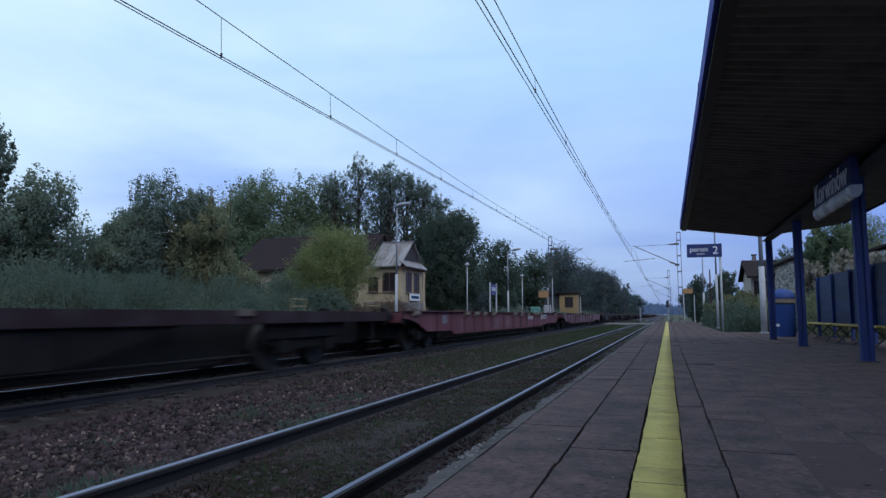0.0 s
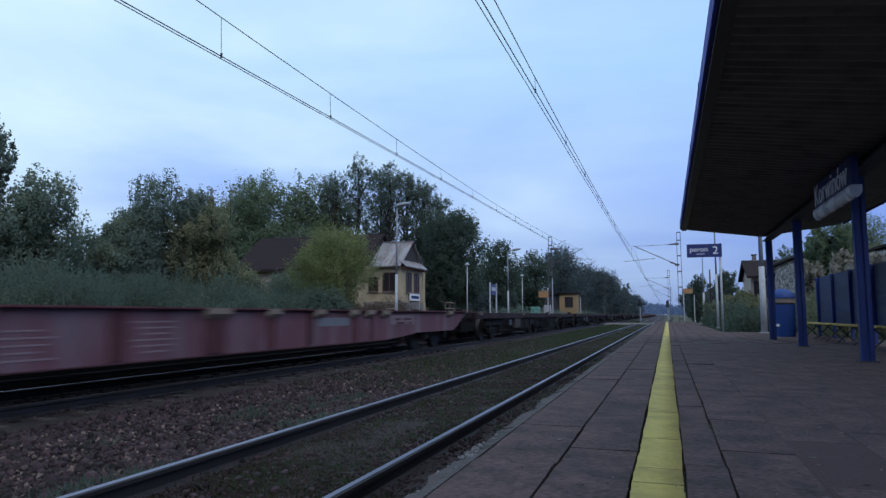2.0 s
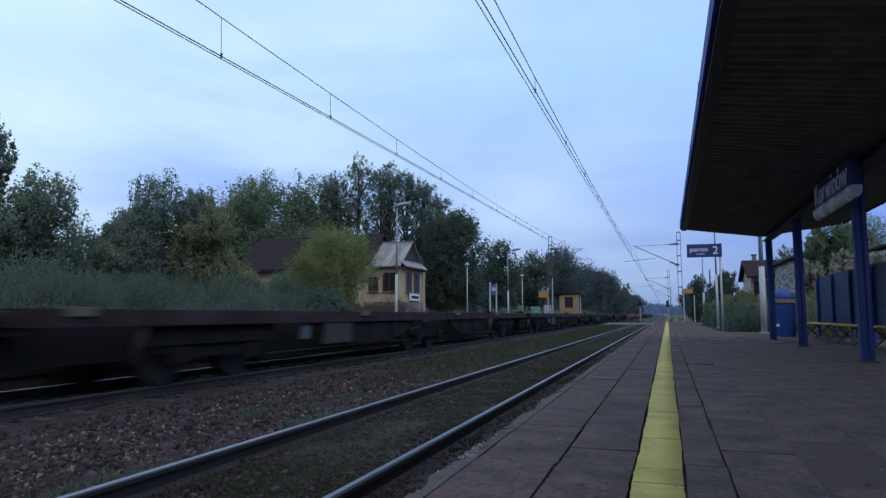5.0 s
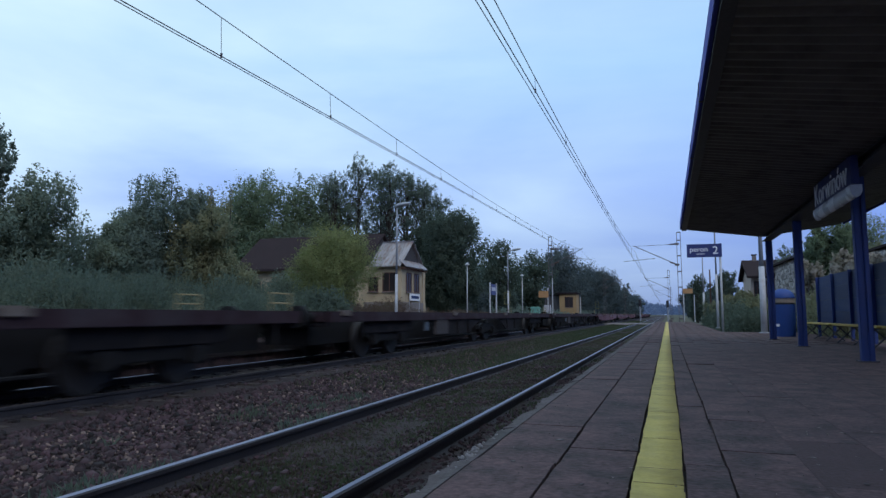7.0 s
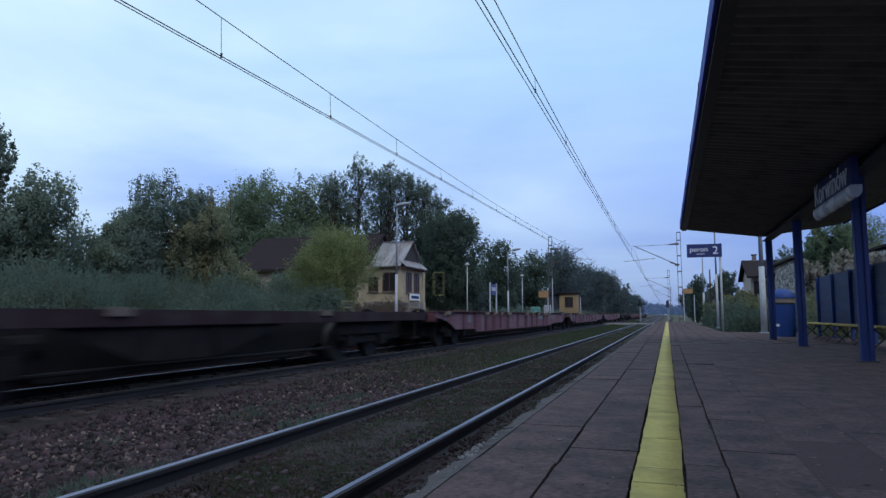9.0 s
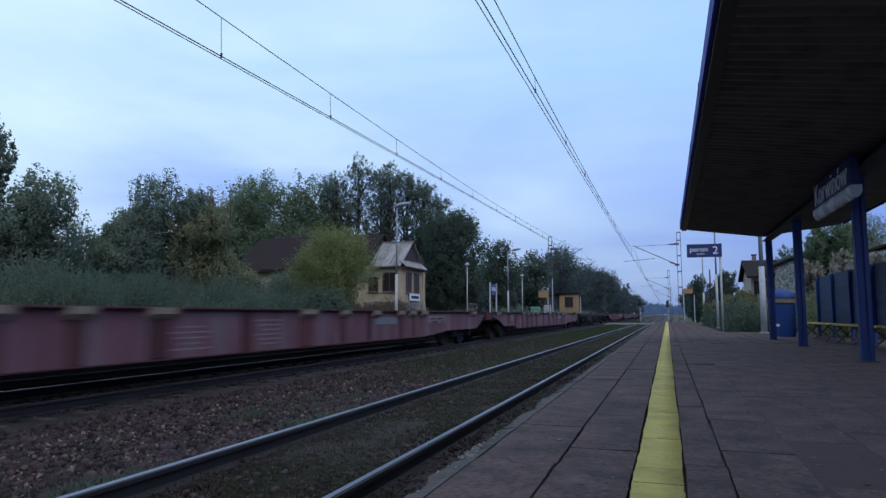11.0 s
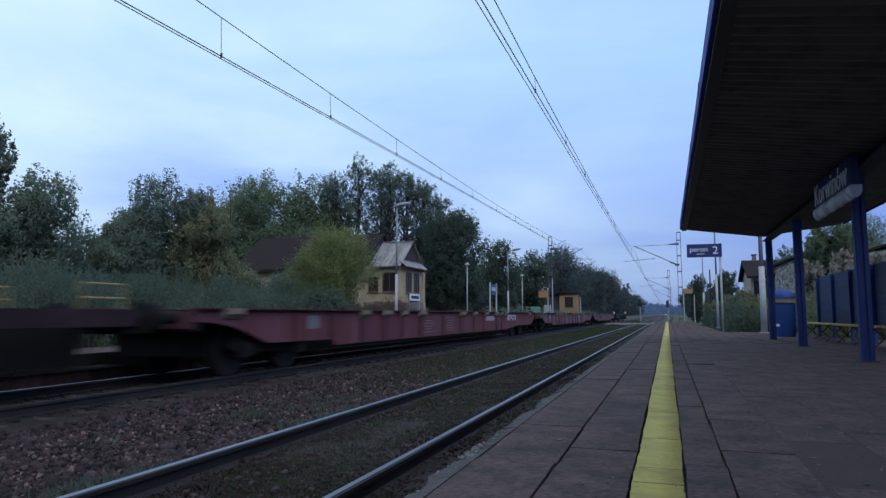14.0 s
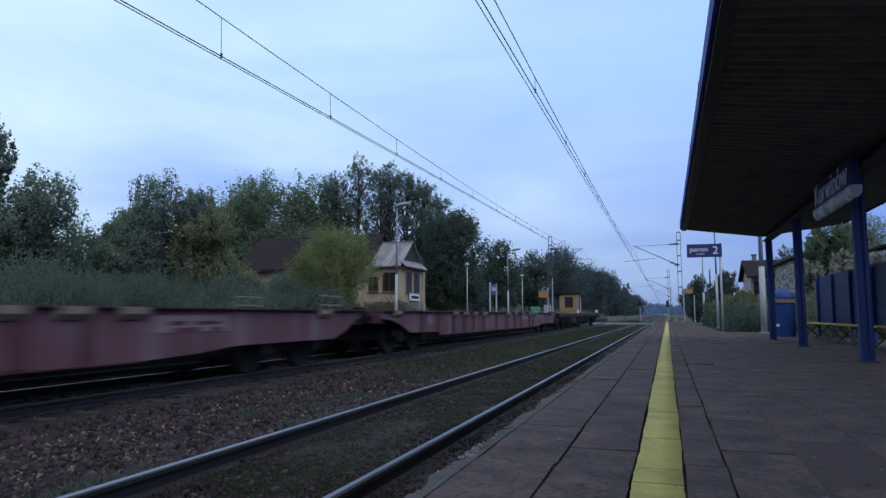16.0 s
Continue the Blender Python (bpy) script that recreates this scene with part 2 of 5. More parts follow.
M["leaf"] = leaf_mat("leaf_green", (0.165, 0.220, 0.172), (0.190, 0.230, 0.152))
M["leaf_dark"] = leaf_mat("leaf_dark_green", (0.152, 0.205, 0.175), (0.172, 0.210, 0.156))
M["leaf_yellow"] = leaf_mat("leaf_yellow_green", (0.215, 0.255, 0.112), (0.245, 0.245, 0.105))
M["leaf_olive"] = leaf_mat("leaf_olive", (0.215, 0.240, 0.152), (0.255, 0.238, 0.130))
M["leaf_light"] = leaf_mat("leaf_light_green", (0.165, 0.225, 0.145), (0.185, 0.230, 0.130))
M["weed"] = leaf_mat("weed_green", (0.102, 0.140, 0.110), (0.130, 0.150, 0.102))
M["grass"] = leaf_mat("grass_blade", (0.066, 0.088, 0.050), (0.075, 0.072, 0.046))
M["dry_grass"] = leaf_mat("dead_grass_blade", (0.070, 0.056, 0.042), (0.050, 0.050, 0.032))
M["chip"] = mat("warm_stone_chip", (0.125, 0.092, 0.080), 0.9, var=0.3, scale=9, fine=60, bump=0.2, island=0.75)
M["pale_leaf"] = leaf_mat("pale_seed_heads", (0.40, 0.375, 0.335), (0.20, 0.20, 0.14), amount=0.7)
M["dry_weed"] = leaf_mat("dry_brown_weed", (0.150, 0.112, 0.090), (0.115, 0.115, 0.075))
# lighter, bluer leaf for distant trees: haze put into the colour
M["leaf_painted_haze"] = leaf_mat("leaf_painted_haze_green", (0.088, 0.118, 0.122), (0.102, 0.126, 0.116))
M["limestone"] = mat("pale_rubble_stone", (0.42, 0.39, 0.365), 0.92, var=0.4, scale=3, fine=18, bump=0.6, rand=0.40, tint=(0.15, 0.135, 0.12), tint_amount=0.8, dist=0.03)
M["stone_joint"] = mat("dark_lime_joint", (0.085, 0.078, 0.072), 0.95, var=0.4, scale=2, fine=14, bump=0.5)
# dark blue-green leaf with a little distance haze mixed into its colour
M["leaf_far"] = leaf_mat("leaf_blue_green_haze", (0.088, 0.124, 0.100), (0.106, 0.134, 0.094))
M["dull_panel"] = mat("dull_brown_panel", (0.036, 0.031, 0.032), 0.85, var=0.3, scale=3, fine=20, bump=0.1)
M["wire"] = mat("copper_wire_dark", (0.03, 0.026, 0.035), 0.5, metal=0.4, var=0.1, bump=0)
M["insulator"] = mat("brown_insulator", (0.06, 0.03, 0.022), 0.3, var=0.1, bump=0)
M["mast"] = mat("mast_grey_steel", (0.10, 0.095, 0.10), 0.65, metal=0.2, var=0.25, scale=2, fine=20, bump=0.2, tint=(0.09, 0.06, 0.05), tint_amount=0.6)
M["orange"] = mat("orange_sign_face", (0.34, 0.19, 0.08), 0.6, var=0.15, scale=3, fine=20, bump=0.05)
M["green_box"] = mat("pale_green_box", (0.13, 0.33, 0.27), 0.6, var=0.15, scale=3, fine=20, bump=0.1)
M["beige_wall"] = mat("beige_render", (0.42, 0.36, 0.31), 0.9, var=0.25, scale=1, fine=14, bump=0.3)
M["bench_wood"] = mat("yellow_bench_plank", (0.44, 0.32, 0.07), 0.6, var=0.25, scale=3, fine=30, bump=0.2, stretch=(4, 0.4, 4))
M["signal_green"] = mat("signal_housing", (0.02, 0.02, 0.022), 0.6, var=0.2, bump=0.1)
M["pole_dim"] = mat("dull_grey_pole", (0.22, 0.24, 0.27), 0.6, var=0.15, scale=3, fine=30, bump=0.1)
M["lamp_glass"] = mat("lamp_diffuser", (0.26, 0.29, 0.31), 0.35, var=0.08, bump=0)

# distance haze painted as a blue base colour with a faint glow
dm = M["distance"] = bpy.data.materials.new("painted_haze_distance")
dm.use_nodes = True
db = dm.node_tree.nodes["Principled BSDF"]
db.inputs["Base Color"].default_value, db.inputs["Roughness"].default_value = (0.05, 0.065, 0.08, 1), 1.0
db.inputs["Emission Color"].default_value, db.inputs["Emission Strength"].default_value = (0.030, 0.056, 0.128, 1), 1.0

# ---- mesh helpers ----


def mesh_of(bm, name, material, smooth=False):
    me = bpy.data.meshes.new(name)
    bm.to_mesh(me)
    bm.free()
    me.materials.append(material)
    if smooth:
        me.shade_smooth()
    return me


def part(name, bm, material, parent=None, label="", smooth=False, m=None):
    ob = new(name, mesh_of(bm, name, material, smooth))
    if parent is not None:
        ob.parent = parent
    if m is not None:
        ob.matrix_basis = m
    if label:
        tagged(ob, label)
    return ob


def share(name, me, parent, m):
    ob = new(name, me)
    ob.parent = parent
    ob.matrix_basis = m
    return ob


def thing(name, m, label, category, group="", kind=""):
    return tagged(place(new(name), m), label, category, group, kind)


def place(ob, m):
    ob.matrix_basis = m
    return ob


def box(x0, x1, y0, y1, z0, z1, bevel=0.0, bm=None, taper=None):
    """A box, edges rounded by bevel; taper: (sx, sy) of its top."""
    own = bm is None
    b = bmesh.new()
    g = bmesh.ops.create_cube(b, size=1)
    for v in g["verts"]:
        s = taper if taper and v.co.z > 0 else (1, 1)
        v.co = Vector(((x0 + x1) / 2 + v.co.x * (x1 - x0) * s[0], (y0 + y1) / 2 + v.co.y * (y1 - y0) * s[1], (z0 + z1) / 2 + v.co.z * (z1 - z0)))
    if bevel:
        bmesh.ops.bevel(b, geom=b.edges[:], offset=bevel, segments=2, affect="EDGES")
    if own:
        return b
    merge(bm, b)
    return bm


def merge(bm, other):
    me = bpy.data.meshes.new("tmp")
    other.to_mesh(me)
    other.free()
    bm.from_mesh(me)
    bpy.data.meshes.remove(me)
    return bm


def rod(a, b, r0, r1=None, n=10, bm=None, caps=True):
    """A round bar from a to b."""
    a, b = Vector(a), Vector(b)
    d = b - a
    one = bmesh.new()
    bmesh.ops.create_cone(one, cap_ends=caps, segments=n, radius1=r0, radius2=r0 if r1 is None else r1, depth=d.length,
                          matrix=Matrix.Translation((a + b) / 2) @ d.to_track_quat("Z", "Y").to_matrix().to_4x4())
    if bm is None:
        return one
    return merge(bm, one)


def prism(points, axis, lo, hi, bm=None, bevel=0.0):
    """A polygon pushed along an axis: 'y' takes points (x, z), 'x' takes (y, z), 'z' takes (x, y)."""
    b = bmesh.new()
    to = {"y": lambda p, s: (p[0], s, p[1]), "x": lambda p, s: (s, p[0], p[1]), "z": lambda p, s: (p[0], p[1], s)}[axis]
    lo_v = [b.verts.new(to(p, lo)) for p in points]
    hi_v = [b.verts.new(to(p, hi)) for p in points]
    b.faces.new(lo_v)
    b.faces.new(hi_v[::-1])
    for i in range(len(points)):
        j = (i + 1) % len(points)
        b.faces.new((lo_v[i], hi_v[i], hi_v[j], lo_v[j]))
    bmesh.ops.recalc_face_normals(b, faces=b.faces[:])
    if bevel:
        bmesh.ops.bevel(b, geom=b.edges[:], offset=bevel, segments=2, affect="EDGES")
    return b if bm is None else merge(bm, b)


def raw(name, verts, faces, material, parent=None, label="", smooth=False):
    """A mesh from arrays of corners and equal-sided faces."""
    verts, faces = np.asarray(verts, dtype=np.float32), np.asarray(faces, dtype=np.int32)
    me = bpy.data.meshes.new(name)
    me.vertices.add(len(verts))
    me.vertices.foreach_set("co", verts.ravel())
    k = faces.shape[1]
    me.loops.add(faces.size)
    me.loops.foreach_set("vertex_index", faces.ravel())
    me.polygons.add(len(faces))
    me.polygons.foreach_set("loop_start", np.arange(0, faces.size, k, dtype=np.int32))
    me.update(calc_edges=True)
    me.validate()
    me.materials.append(material)
    if smooth:
        me.shade_smooth()
    ob = new(name, me)
    if parent is not None:
        ob.parent = parent
    if label:
        tagged(ob, label)
    return ob


def text_mesh(word, size, material, name, parent, m, depth=0.006, shear=0.0):
    cu = bpy.data.curves.new(name, "FONT")
    cu.body, cu.size, cu.extrude, cu.align_x, cu.align_y, cu.shear = word, size, depth, "CENTER", "CENTER", shear
    tmp = bpy.data.objects.new("tmp_text", cu)
    scene.collection.objects.link(tmp)
    bpy.context.view_layer.update()
    me = bpy.data.meshes.new_from_object(tmp.evaluated_get(bpy.context.evaluated_depsgraph_get()))
    bpy.data.objects.remove(tmp)
    me.materials.clear()
    me.materials.append(material)
    ob = new(name, me)
    ob.parent = parent
    ob.matrix_basis = m
    return ob


# ---- foliage ----


def leaves(rng, centres, size, droop=0.3):
    """A small bent leaf spray at each centre: two triangles folded along the middle."""
    n = len(centres)
    a = rng.normal(size=(n, 3)); a[:, 2] -= droop
    a /= np.linalg.norm(a, axis=1, keepdims=True)
    b = np.cross(a, rng.normal(size=(n, 3)))
    b /= np.linalg.norm(b, axis=1, keepdims=True) + 1e-9
    c = np.cross(a, b)
    s = size * rng.uniform(0.6, 1.35, (n, 1))
    v = np.empty((n, 4, 3))
    v[:, 0] = centres - a * s
    v[:, 1] = centres + b * s * 0.55 + c * s * 0.2
    v[:, 2] = centres + a * s
    v[:, 3] = centres - b * s * 0.55 + c * s * 0.2
    return v.reshape(-1, 3), np.arange(n * 4).reshape(n, 4)


def crown_points(rng, blobs, n, clumps):
    """Leaf places: clumps strewn over and in the blobs (x, y, z, rx, rz), so that the outline is ragged with gaps."""
    blobs = np.array(blobs, dtype=float)
    w = blobs[:, 3] ** 2 * blobs[:, 4]
    pick = rng.choice(len(blobs), clumps, p=w / w.sum())
    d = rng.normal(size=(clumps, 3))
    d /= np.linalg.norm(d, axis=1, keepdims=True)
    rad = rng.uniform(0.25, 1.0, (clumps, 1)) ** 0.45 * rng.uniform(0.85, 1.12, (clumps, 1))
    B = blobs[pick]
    cc = B[:, :3] + d * rad * np.stack([B[:, 3], B[:, 3], B[:, 4]], 1)
    size = rng.uniform(0.18, 0.48, clumps) * B[:, 3].clip(0.4, 4)
    which = rng.integers(0, clumps, n)
    off = rng.normal(size=(n, 3))
    off *= (rng.uniform(0, 1, (n, 1)) ** 0.5 / np.linalg.norm(off, axis=1, keepdims=True)) * size[which][:, None]
    # each clump is a spray that reaches outwards and up and thins towards its tip
    axis = d * 0.55 + rng.normal(size=(clumps, 3)) * 0.3 + np.array([0, 0, 0.85])
    axis /= np.linalg.norm(axis, axis=1, keepdims=True)
    along = (off * axis[which]).sum(1, keepdims=True)
    tip = np.clip(along / (size[which][:, None] + 1e-6), -1, 1)
    off = (off - along * axis[which]) * (0.78 - 0.42 * tip) + along * axis[which] * 1.45
    # the heart that a leaf is lit from: below its clump, half way to the middle of the blob
    hearts = (cc * 0.62 + B[:, :3] * 0.38 - np.stack([0 * size, 0 * size, size * 0.5], 1))[which]
    return cc[which] + off, cc, hearts


def limbs(rng, trunk_h, r, targets, lean=(0, 0)):
    """A tapered trunk with limbs towards some of the clumps."""
    b = bmesh.new()
    p, k = Vector((0, 0, -0.3)), 6
    top = Vector((lean[0], lean[1], trunk_h))
    last = p
    for i in range(1, k + 1):
        q = p.lerp(top, i / k) + Vector((rng.normal() * r * 0.5, rng.normal() * r * 0.5, 0))
        rod(last, q, r * (1.15 - 0.7 * (i - 1) / k), r * (1.15 - 0.7 * i / k), 8, b, caps=False)
        last = q
    for t in targets:
        f = rng.uniform(0.35, 0.95)
        s = p.lerp(top, f)
        t = Vector(t)
        mid = s.lerp(t, 0.5) + Vector((rng.normal() * 0.12, rng.normal() * 0.12, 0.15))
        rr = r * (1.0 - 0.75 * f) * 0.7
        rod(s, mid, rr, rr * 0.6, 5, b, caps=False)
        rod(mid, t, rr * 0.6, rr * 0.15, 5, b, caps=False)
    return b


def round_normals(ob, centres, weight=0.75):
    """Shade each leaf by the side of its clump that it lies on, so that a crown reads as soft lumps."""
    me = ob.data
    co = np.empty(len(me.vertices) * 3, dtype=np.float32)
    me.vertices.foreach_get("co", co)
    co = co.reshape(-1, 4, 3)
    out = co.mean(axis=1) - centres
    out /= np.linalg.norm(out, axis=1, keepdims=True) + 1e-6
    flat = np.empty(len(me.polygons) * 3, dtype=np.float32)
    me.polygons.foreach_get("normal", flat)
    flat = flat.reshape(-1, 3)
    nrm = out * weight + flat * (1 - weight)
    nrm /= np.linalg.norm(nrm, axis=1, keepdims=True) + 1e-6
    me.shade_smooth()
    me.normals_split_custom_set_from_vertices(np.repeat(nrm, 4, axis=0).tolist())


def outward(v, centres):
    """Wind each leaf so that its upper side looks away from the middle of its clump."""
    q = v.reshape(-1, 4, 3)
    nrm = np.cross(q[:, 2] - q[:, 0], q[:, 3] - q[:, 1])
    turn = ((q.mean(axis=1) - centres) * nrm).sum(1) < 0
    q[turn] = q[turn][:, ::-1]
    return q.reshape(-1, 3)


def tree(name, x, y, z, blobs, material, label, n=6000, clumps=220, leaf=0.13, trunk_h=None, trunk_r=0.12, seed=1, group="", n_limbs=14, category="tree"):
    rng = np.random.default_rng(seed)
    t = thing(name, pose(x, y, z), label, category, group)
    pts, cc, hearts = crown_points(rng, blobs, n, clumps)
    v, f = leaves(rng, pts, leaf)
    round_normals(raw("crown", outward(v, hearts), f, material, t), hearts)
    h = trunk_h or max(b[2] for b in blobs)
    part("trunk", limbs(rng, h, trunk_r, cc[rng.choice(len(cc), min(n_limbs, len(cc)), replace=False)]), M["bark"], t, smooth=True)
    return t


def tufts(rng, places, height, width, blades, lean=0.35, thin=0.05):
    """Blades of grass or weed: narrow bent quads rising from each place."""
    n = len(places) * blades
    base = np.repeat(places, blades, axis=0) + np.c_[rng.normal(size=(n, 2)) * width, np.zeros(n)]
    h = np.repeat(np.broadcast_to(height, len(places)), blades) * rng.uniform(0.45, 1.15, n)
    a = rng.uniform(0, 2 * np.pi, n)
    side = np.c_[np.cos(a), np.sin(a), np.zeros(n)] * (h * thin + 0.004)[:, None]
    tip = base + np.c_[rng.normal(size=(n, 2)) * lean * h[:, None], h]
    mid = (base + tip) / 2 + np.c_[np.zeros((n, 2)), h * 0.12]
    v = np.empty((n, 6, 3))
    v[:, 0], v[:, 1], v[:, 2], v[:, 3] = base - side, base + side, mid + side * 0.8, mid - side * 0.8
    v[:, 4], v[:, 5] = tip + side * 0.1, tip - side * 0.1
    i = np.arange(n)[:, None] * 6
    f = np.concatenate([i + np.array([[0, 1, 2, 3]]), i + np.array([[3, 2, 4, 5]])])
    return v.reshape(-1, 3), f

# ---- ground, tracks and platforms ----
RAIL_Z = -0.39
NEAR_X, FAR_X = -2.72, -8.25


def extrude_profile(name, pts, ys, material, label, category, wobble=0.0, seed=3):
    """A ground strip: a cross-section swept along the line."""
    rng = np.random.default_rng(seed)
    xs = np.array([p[0] for p in pts]); zs = np.array([p[1] for p in pts])
    ys = np.asarray(ys, float)
    X, Y = np.meshgrid(xs, ys)
    Z = np.tile(zs, (len(ys), 1)) + rng.normal(size=X.shape) * wobble
    v = np.c_[X.ravel(), Y.ravel(), Z.ravel()]
    c, r = len(xs), len(ys)
    i = (np.arange(r - 1)[:, None] * c + np.arange(c - 1)).ravel()
    f = np.c_[i, i + 1, i + c + 1, i + c]
    return tagged(raw(name, v, f, material, smooth=True), label, category, kind="structure")


long_y = np.r_[-1500, -400, -120, np.arange(-40, 130, 2.0), 150, 200, 300, 500, 900, 1600, 3000]
extrude_profile("ground", [(-2500, 0.6), (-300, 0.6), (-60, 0.5), (-30, 0.45), (-18, 0.3), (-14, 0.0), (-11.5, -0.45), (-10.3, -0.72), (-6, -0.74), (0, -0.74), (2.2, -0.72), (2.6, -0.3), (5.2, -0.1),
                           (9, 0.35), (20, 0.5), (300, 0.6), (2500, 0.6)], long_y, M["ground"], "rough grassy ground along a railway line", "ground", 0.03)
bed_y = np.r_[-30, np.arange(-6, 90, 0.5), np.arange(90, 200, 5), 300, 500, 900]
extrude_profile("ballast_bed", [(-11.0, -0.73), (-10.2, -0.60), (-9.6, -0.565), (-8.9, -0.55), (-8.25, -0.56), (-7.6, -0.55), (-6.9, -0.565), (-6.3, -0.58), (-5.6, -0.62), (-5.0, -0.66), (-4.5, -0.64), (-4.0, -0.585),
                                (-3.5, -0.54), (-3.2, -0.55), (-2.72, -0.546), (-2.2, -0.55), (-1.95, -0.53), (-1.5, -0.50), (-1.1, -0.50), (-0.9, -0.52)], bed_y, M["ballast"],
                "brown crushed-stone ballast bed with soil and weeds", "ballast", 0.012, 5)


def rail_profile(cx):
    z = RAIL_Z
    half = [(0.022, z - 0.003), (0.036, z - 0.012), (0.036, z - 0.040), (0.010, z - 0.055), (0.009, z - 0.125), (0.075, z - 0.150), (0.075, z - 0.160)]
    return [(cx + a, b) for a, b in half] + [(cx - a, b) for a, b in half[::-1]]


sleeper_me = mesh_of(box(-1.25, 1.25, -0.125, 0.125, -0.20, 0.0, 0.015, taper=(0.99, 0.86)), "sleeper", M["sleeper"])
clip_b = box(-0.05, 0.05, -0.06, 0.06, 0, 0.035, 0.008)
clip_me = mesh_of(clip_b, "rail_clip", M["rail_side"])
for cx, lo in ((NEAR_X, 1.2), (FAR_X, 3.0)):
    t = thing("railway_track", pose(0, 0, 0), "steel rails with polished heads on concrete sleepers", "railway track", "tracks", "structure")
    for side in (-0.75, 0.75):
        r = part("rail", prism(rail_profile(cx + side), "y", -60, 900), M["rail_side"], t, "dark rail with polished running surface")
        # near head of the far track: the train's dark reflection painted as dull brown
        head = M["rail_dark_reflection"] if cx == FAR_X and side > 0 else M["rail_top"]
        # crowned running band, canted towards the middle of the track
        crown = [(cx + side + d, RAIL_Z + (d * 0.05 if side > 0 else -d * 0.05) - d * d / 0.5) for d in (0.024, 0.016, 0.008, 0.0, -0.008, -0.016, -0.024)]
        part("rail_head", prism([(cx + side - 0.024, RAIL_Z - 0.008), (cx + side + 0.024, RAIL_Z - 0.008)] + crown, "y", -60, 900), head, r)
    for k in range(70):
        share("sleeper", sleeper_me, t, pose(cx, lo + 0.6 * k, RAIL_Z - 0.158))
    for k in range(34 if cx == FAR_X else 0):
        for side in (-0.75, 0.75):
            for o in (-0.11, 0.11):
                share("rail_clip", clip_me, t, pose(cx + side + o, lo + 0.6 * k, RAIL_Z - 0.158))


def stones(rng, n, pos, size):
    """Broken stones: squashed, randomly turned eight-cornered lumps."""
    cube = np.array([(-1, -1, -1), (1, -1, -1), (1, 1, -1), (-1, 1, -1), (-1, -1, 1), (1, -1, 1), (1, 1, 1), (-1, 1, 1)], float)
    fc = np.array([(0, 3, 2, 1), (4, 5, 6, 7), (0, 1, 5, 4), (1, 2, 6, 5), (2, 3, 7, 6), (3, 0, 4, 7)])
    sc = size[:, None] * rng.uniform(0.32, 1.0, (n, 3))
    v = cube[None] * sc[:, None, :] * rng.uniform(0.6, 1.1, (n, 8, 3))
    q = rng.normal(size=(n, 4)); q /= np.linalg.norm(q, axis=1, keepdims=True)
    w, x, y, z = q.T
    R = np.stack([1 - 2 * (y * y + z * z), 2 * (x * y - z * w), 2 * (x * z + y * w), 2 * (x * y + z * w), 1 - 2 * (x * x + z * z), 2 * (y * z - x * w),
                  2 * (x * z - y * w), 2 * (y * z + x * w), 1 - 2 * (x * x + y * y)], 1).reshape(n, 3, 3)
    v = np.einsum("nij,nkj->nki", R, v) + pos[:, None, :]
    return v.reshape(-1, 3), (fc[None] + np.arange(n)[:, None, None] * 8).reshape(-1, 4)


def bed_z(x):
    return np.interp(x, [-11, -10.2, -9.6, -6.9, -6.3, -5.6, -5.0, -4.5, -4.0, -3.5, -2.72, -2.0, -1.5, -1.1, -0.9],
                     [-0.73, -0.60, -0.565, -0.565, -0.58, -0.62, -0.66, -0.64, -0.585, -0.54, -0.546, -0.54, -0.50, -0.50, -0.52])


def stone_field(name, n, x0, x1, y0, y1, s0, s1, seed, label, lift=0.3):
    rng = np.random.default_rng(seed)
    x = rng.uniform(x0, x1, n)
    y = y0 + (y1 - y0) * rng.uniform(0, 1, n) ** 1.9
    s = rng.uniform(s0, s1, n) * rng.choice([1, 1, 1, 1.5], n)
    v, f = stones(rng, n, np.c_[x, y, bed_z(x) + s * lift], s)
    return tagged(raw(name, v, f, M["stone"]), label, "ballast stones", kind="stuff")


stone_field("shoulder_stones", 22000, -6.72, -3.75, 2.5, 34, 0.013, 0.040, 11, "loose brown ballast stones between the two tracks")
stone_field("far_track_stones", 3500, -10.2, -7.1, 5, 50, 0.02, 0.04, 12, "grey-brown ballast stones under the far track", 0.1)
stone_field("near_track_stones", 24000, -3.75, -1.0, 1.2, 30, 0.007, 0.024, 13, "small dirty stones between weedy rails", 0.12)

pc = np.random.default_rng(14)
cx_, cy_ = pc.uniform(-6.3, -3.6, 3400), 2.6 + 26 * pc.uniform(0, 1, 3400) ** 1.7
cv, cf = stones(pc, 3400, np.c_[cx_, cy_, bed_z(cx_) + 0.024], pc.uniform(0.010, 0.030, 3400))
tagged(raw("pale_chips", cv, cf, M["chip"]), "pale and brown broken stone chips on the ballast", "ballast stones", kind="stuff")


def grass_field(name, n, x0, x1, y0, y1, h, blades, seed, label, material, width=0.05, zf=None, power=1.6, patch=0.0, lean=0.35, fade=None):
    rng = np.random.default_rng(seed)
    x = rng.uniform(x0, x1, n)
    y = y0 + (y1 - y0) * rng.uniform(0, 1, n) ** power
    if fade:
        keep = rng.uniform(0, 1, len(x)) < np.clip((y - fade[0]) / (fade[1] - fade[0]), 0, 1)
        x, y = x[keep], y[keep]
    if patch:
        keep = np.array([noise.noise((a * 0.9, b * 0.45, seed)) for a, b in zip(x, y)]) > patch
        x, y = x[keep], y[keep]
    z = bed_z(x) if zf is None else zf(x)
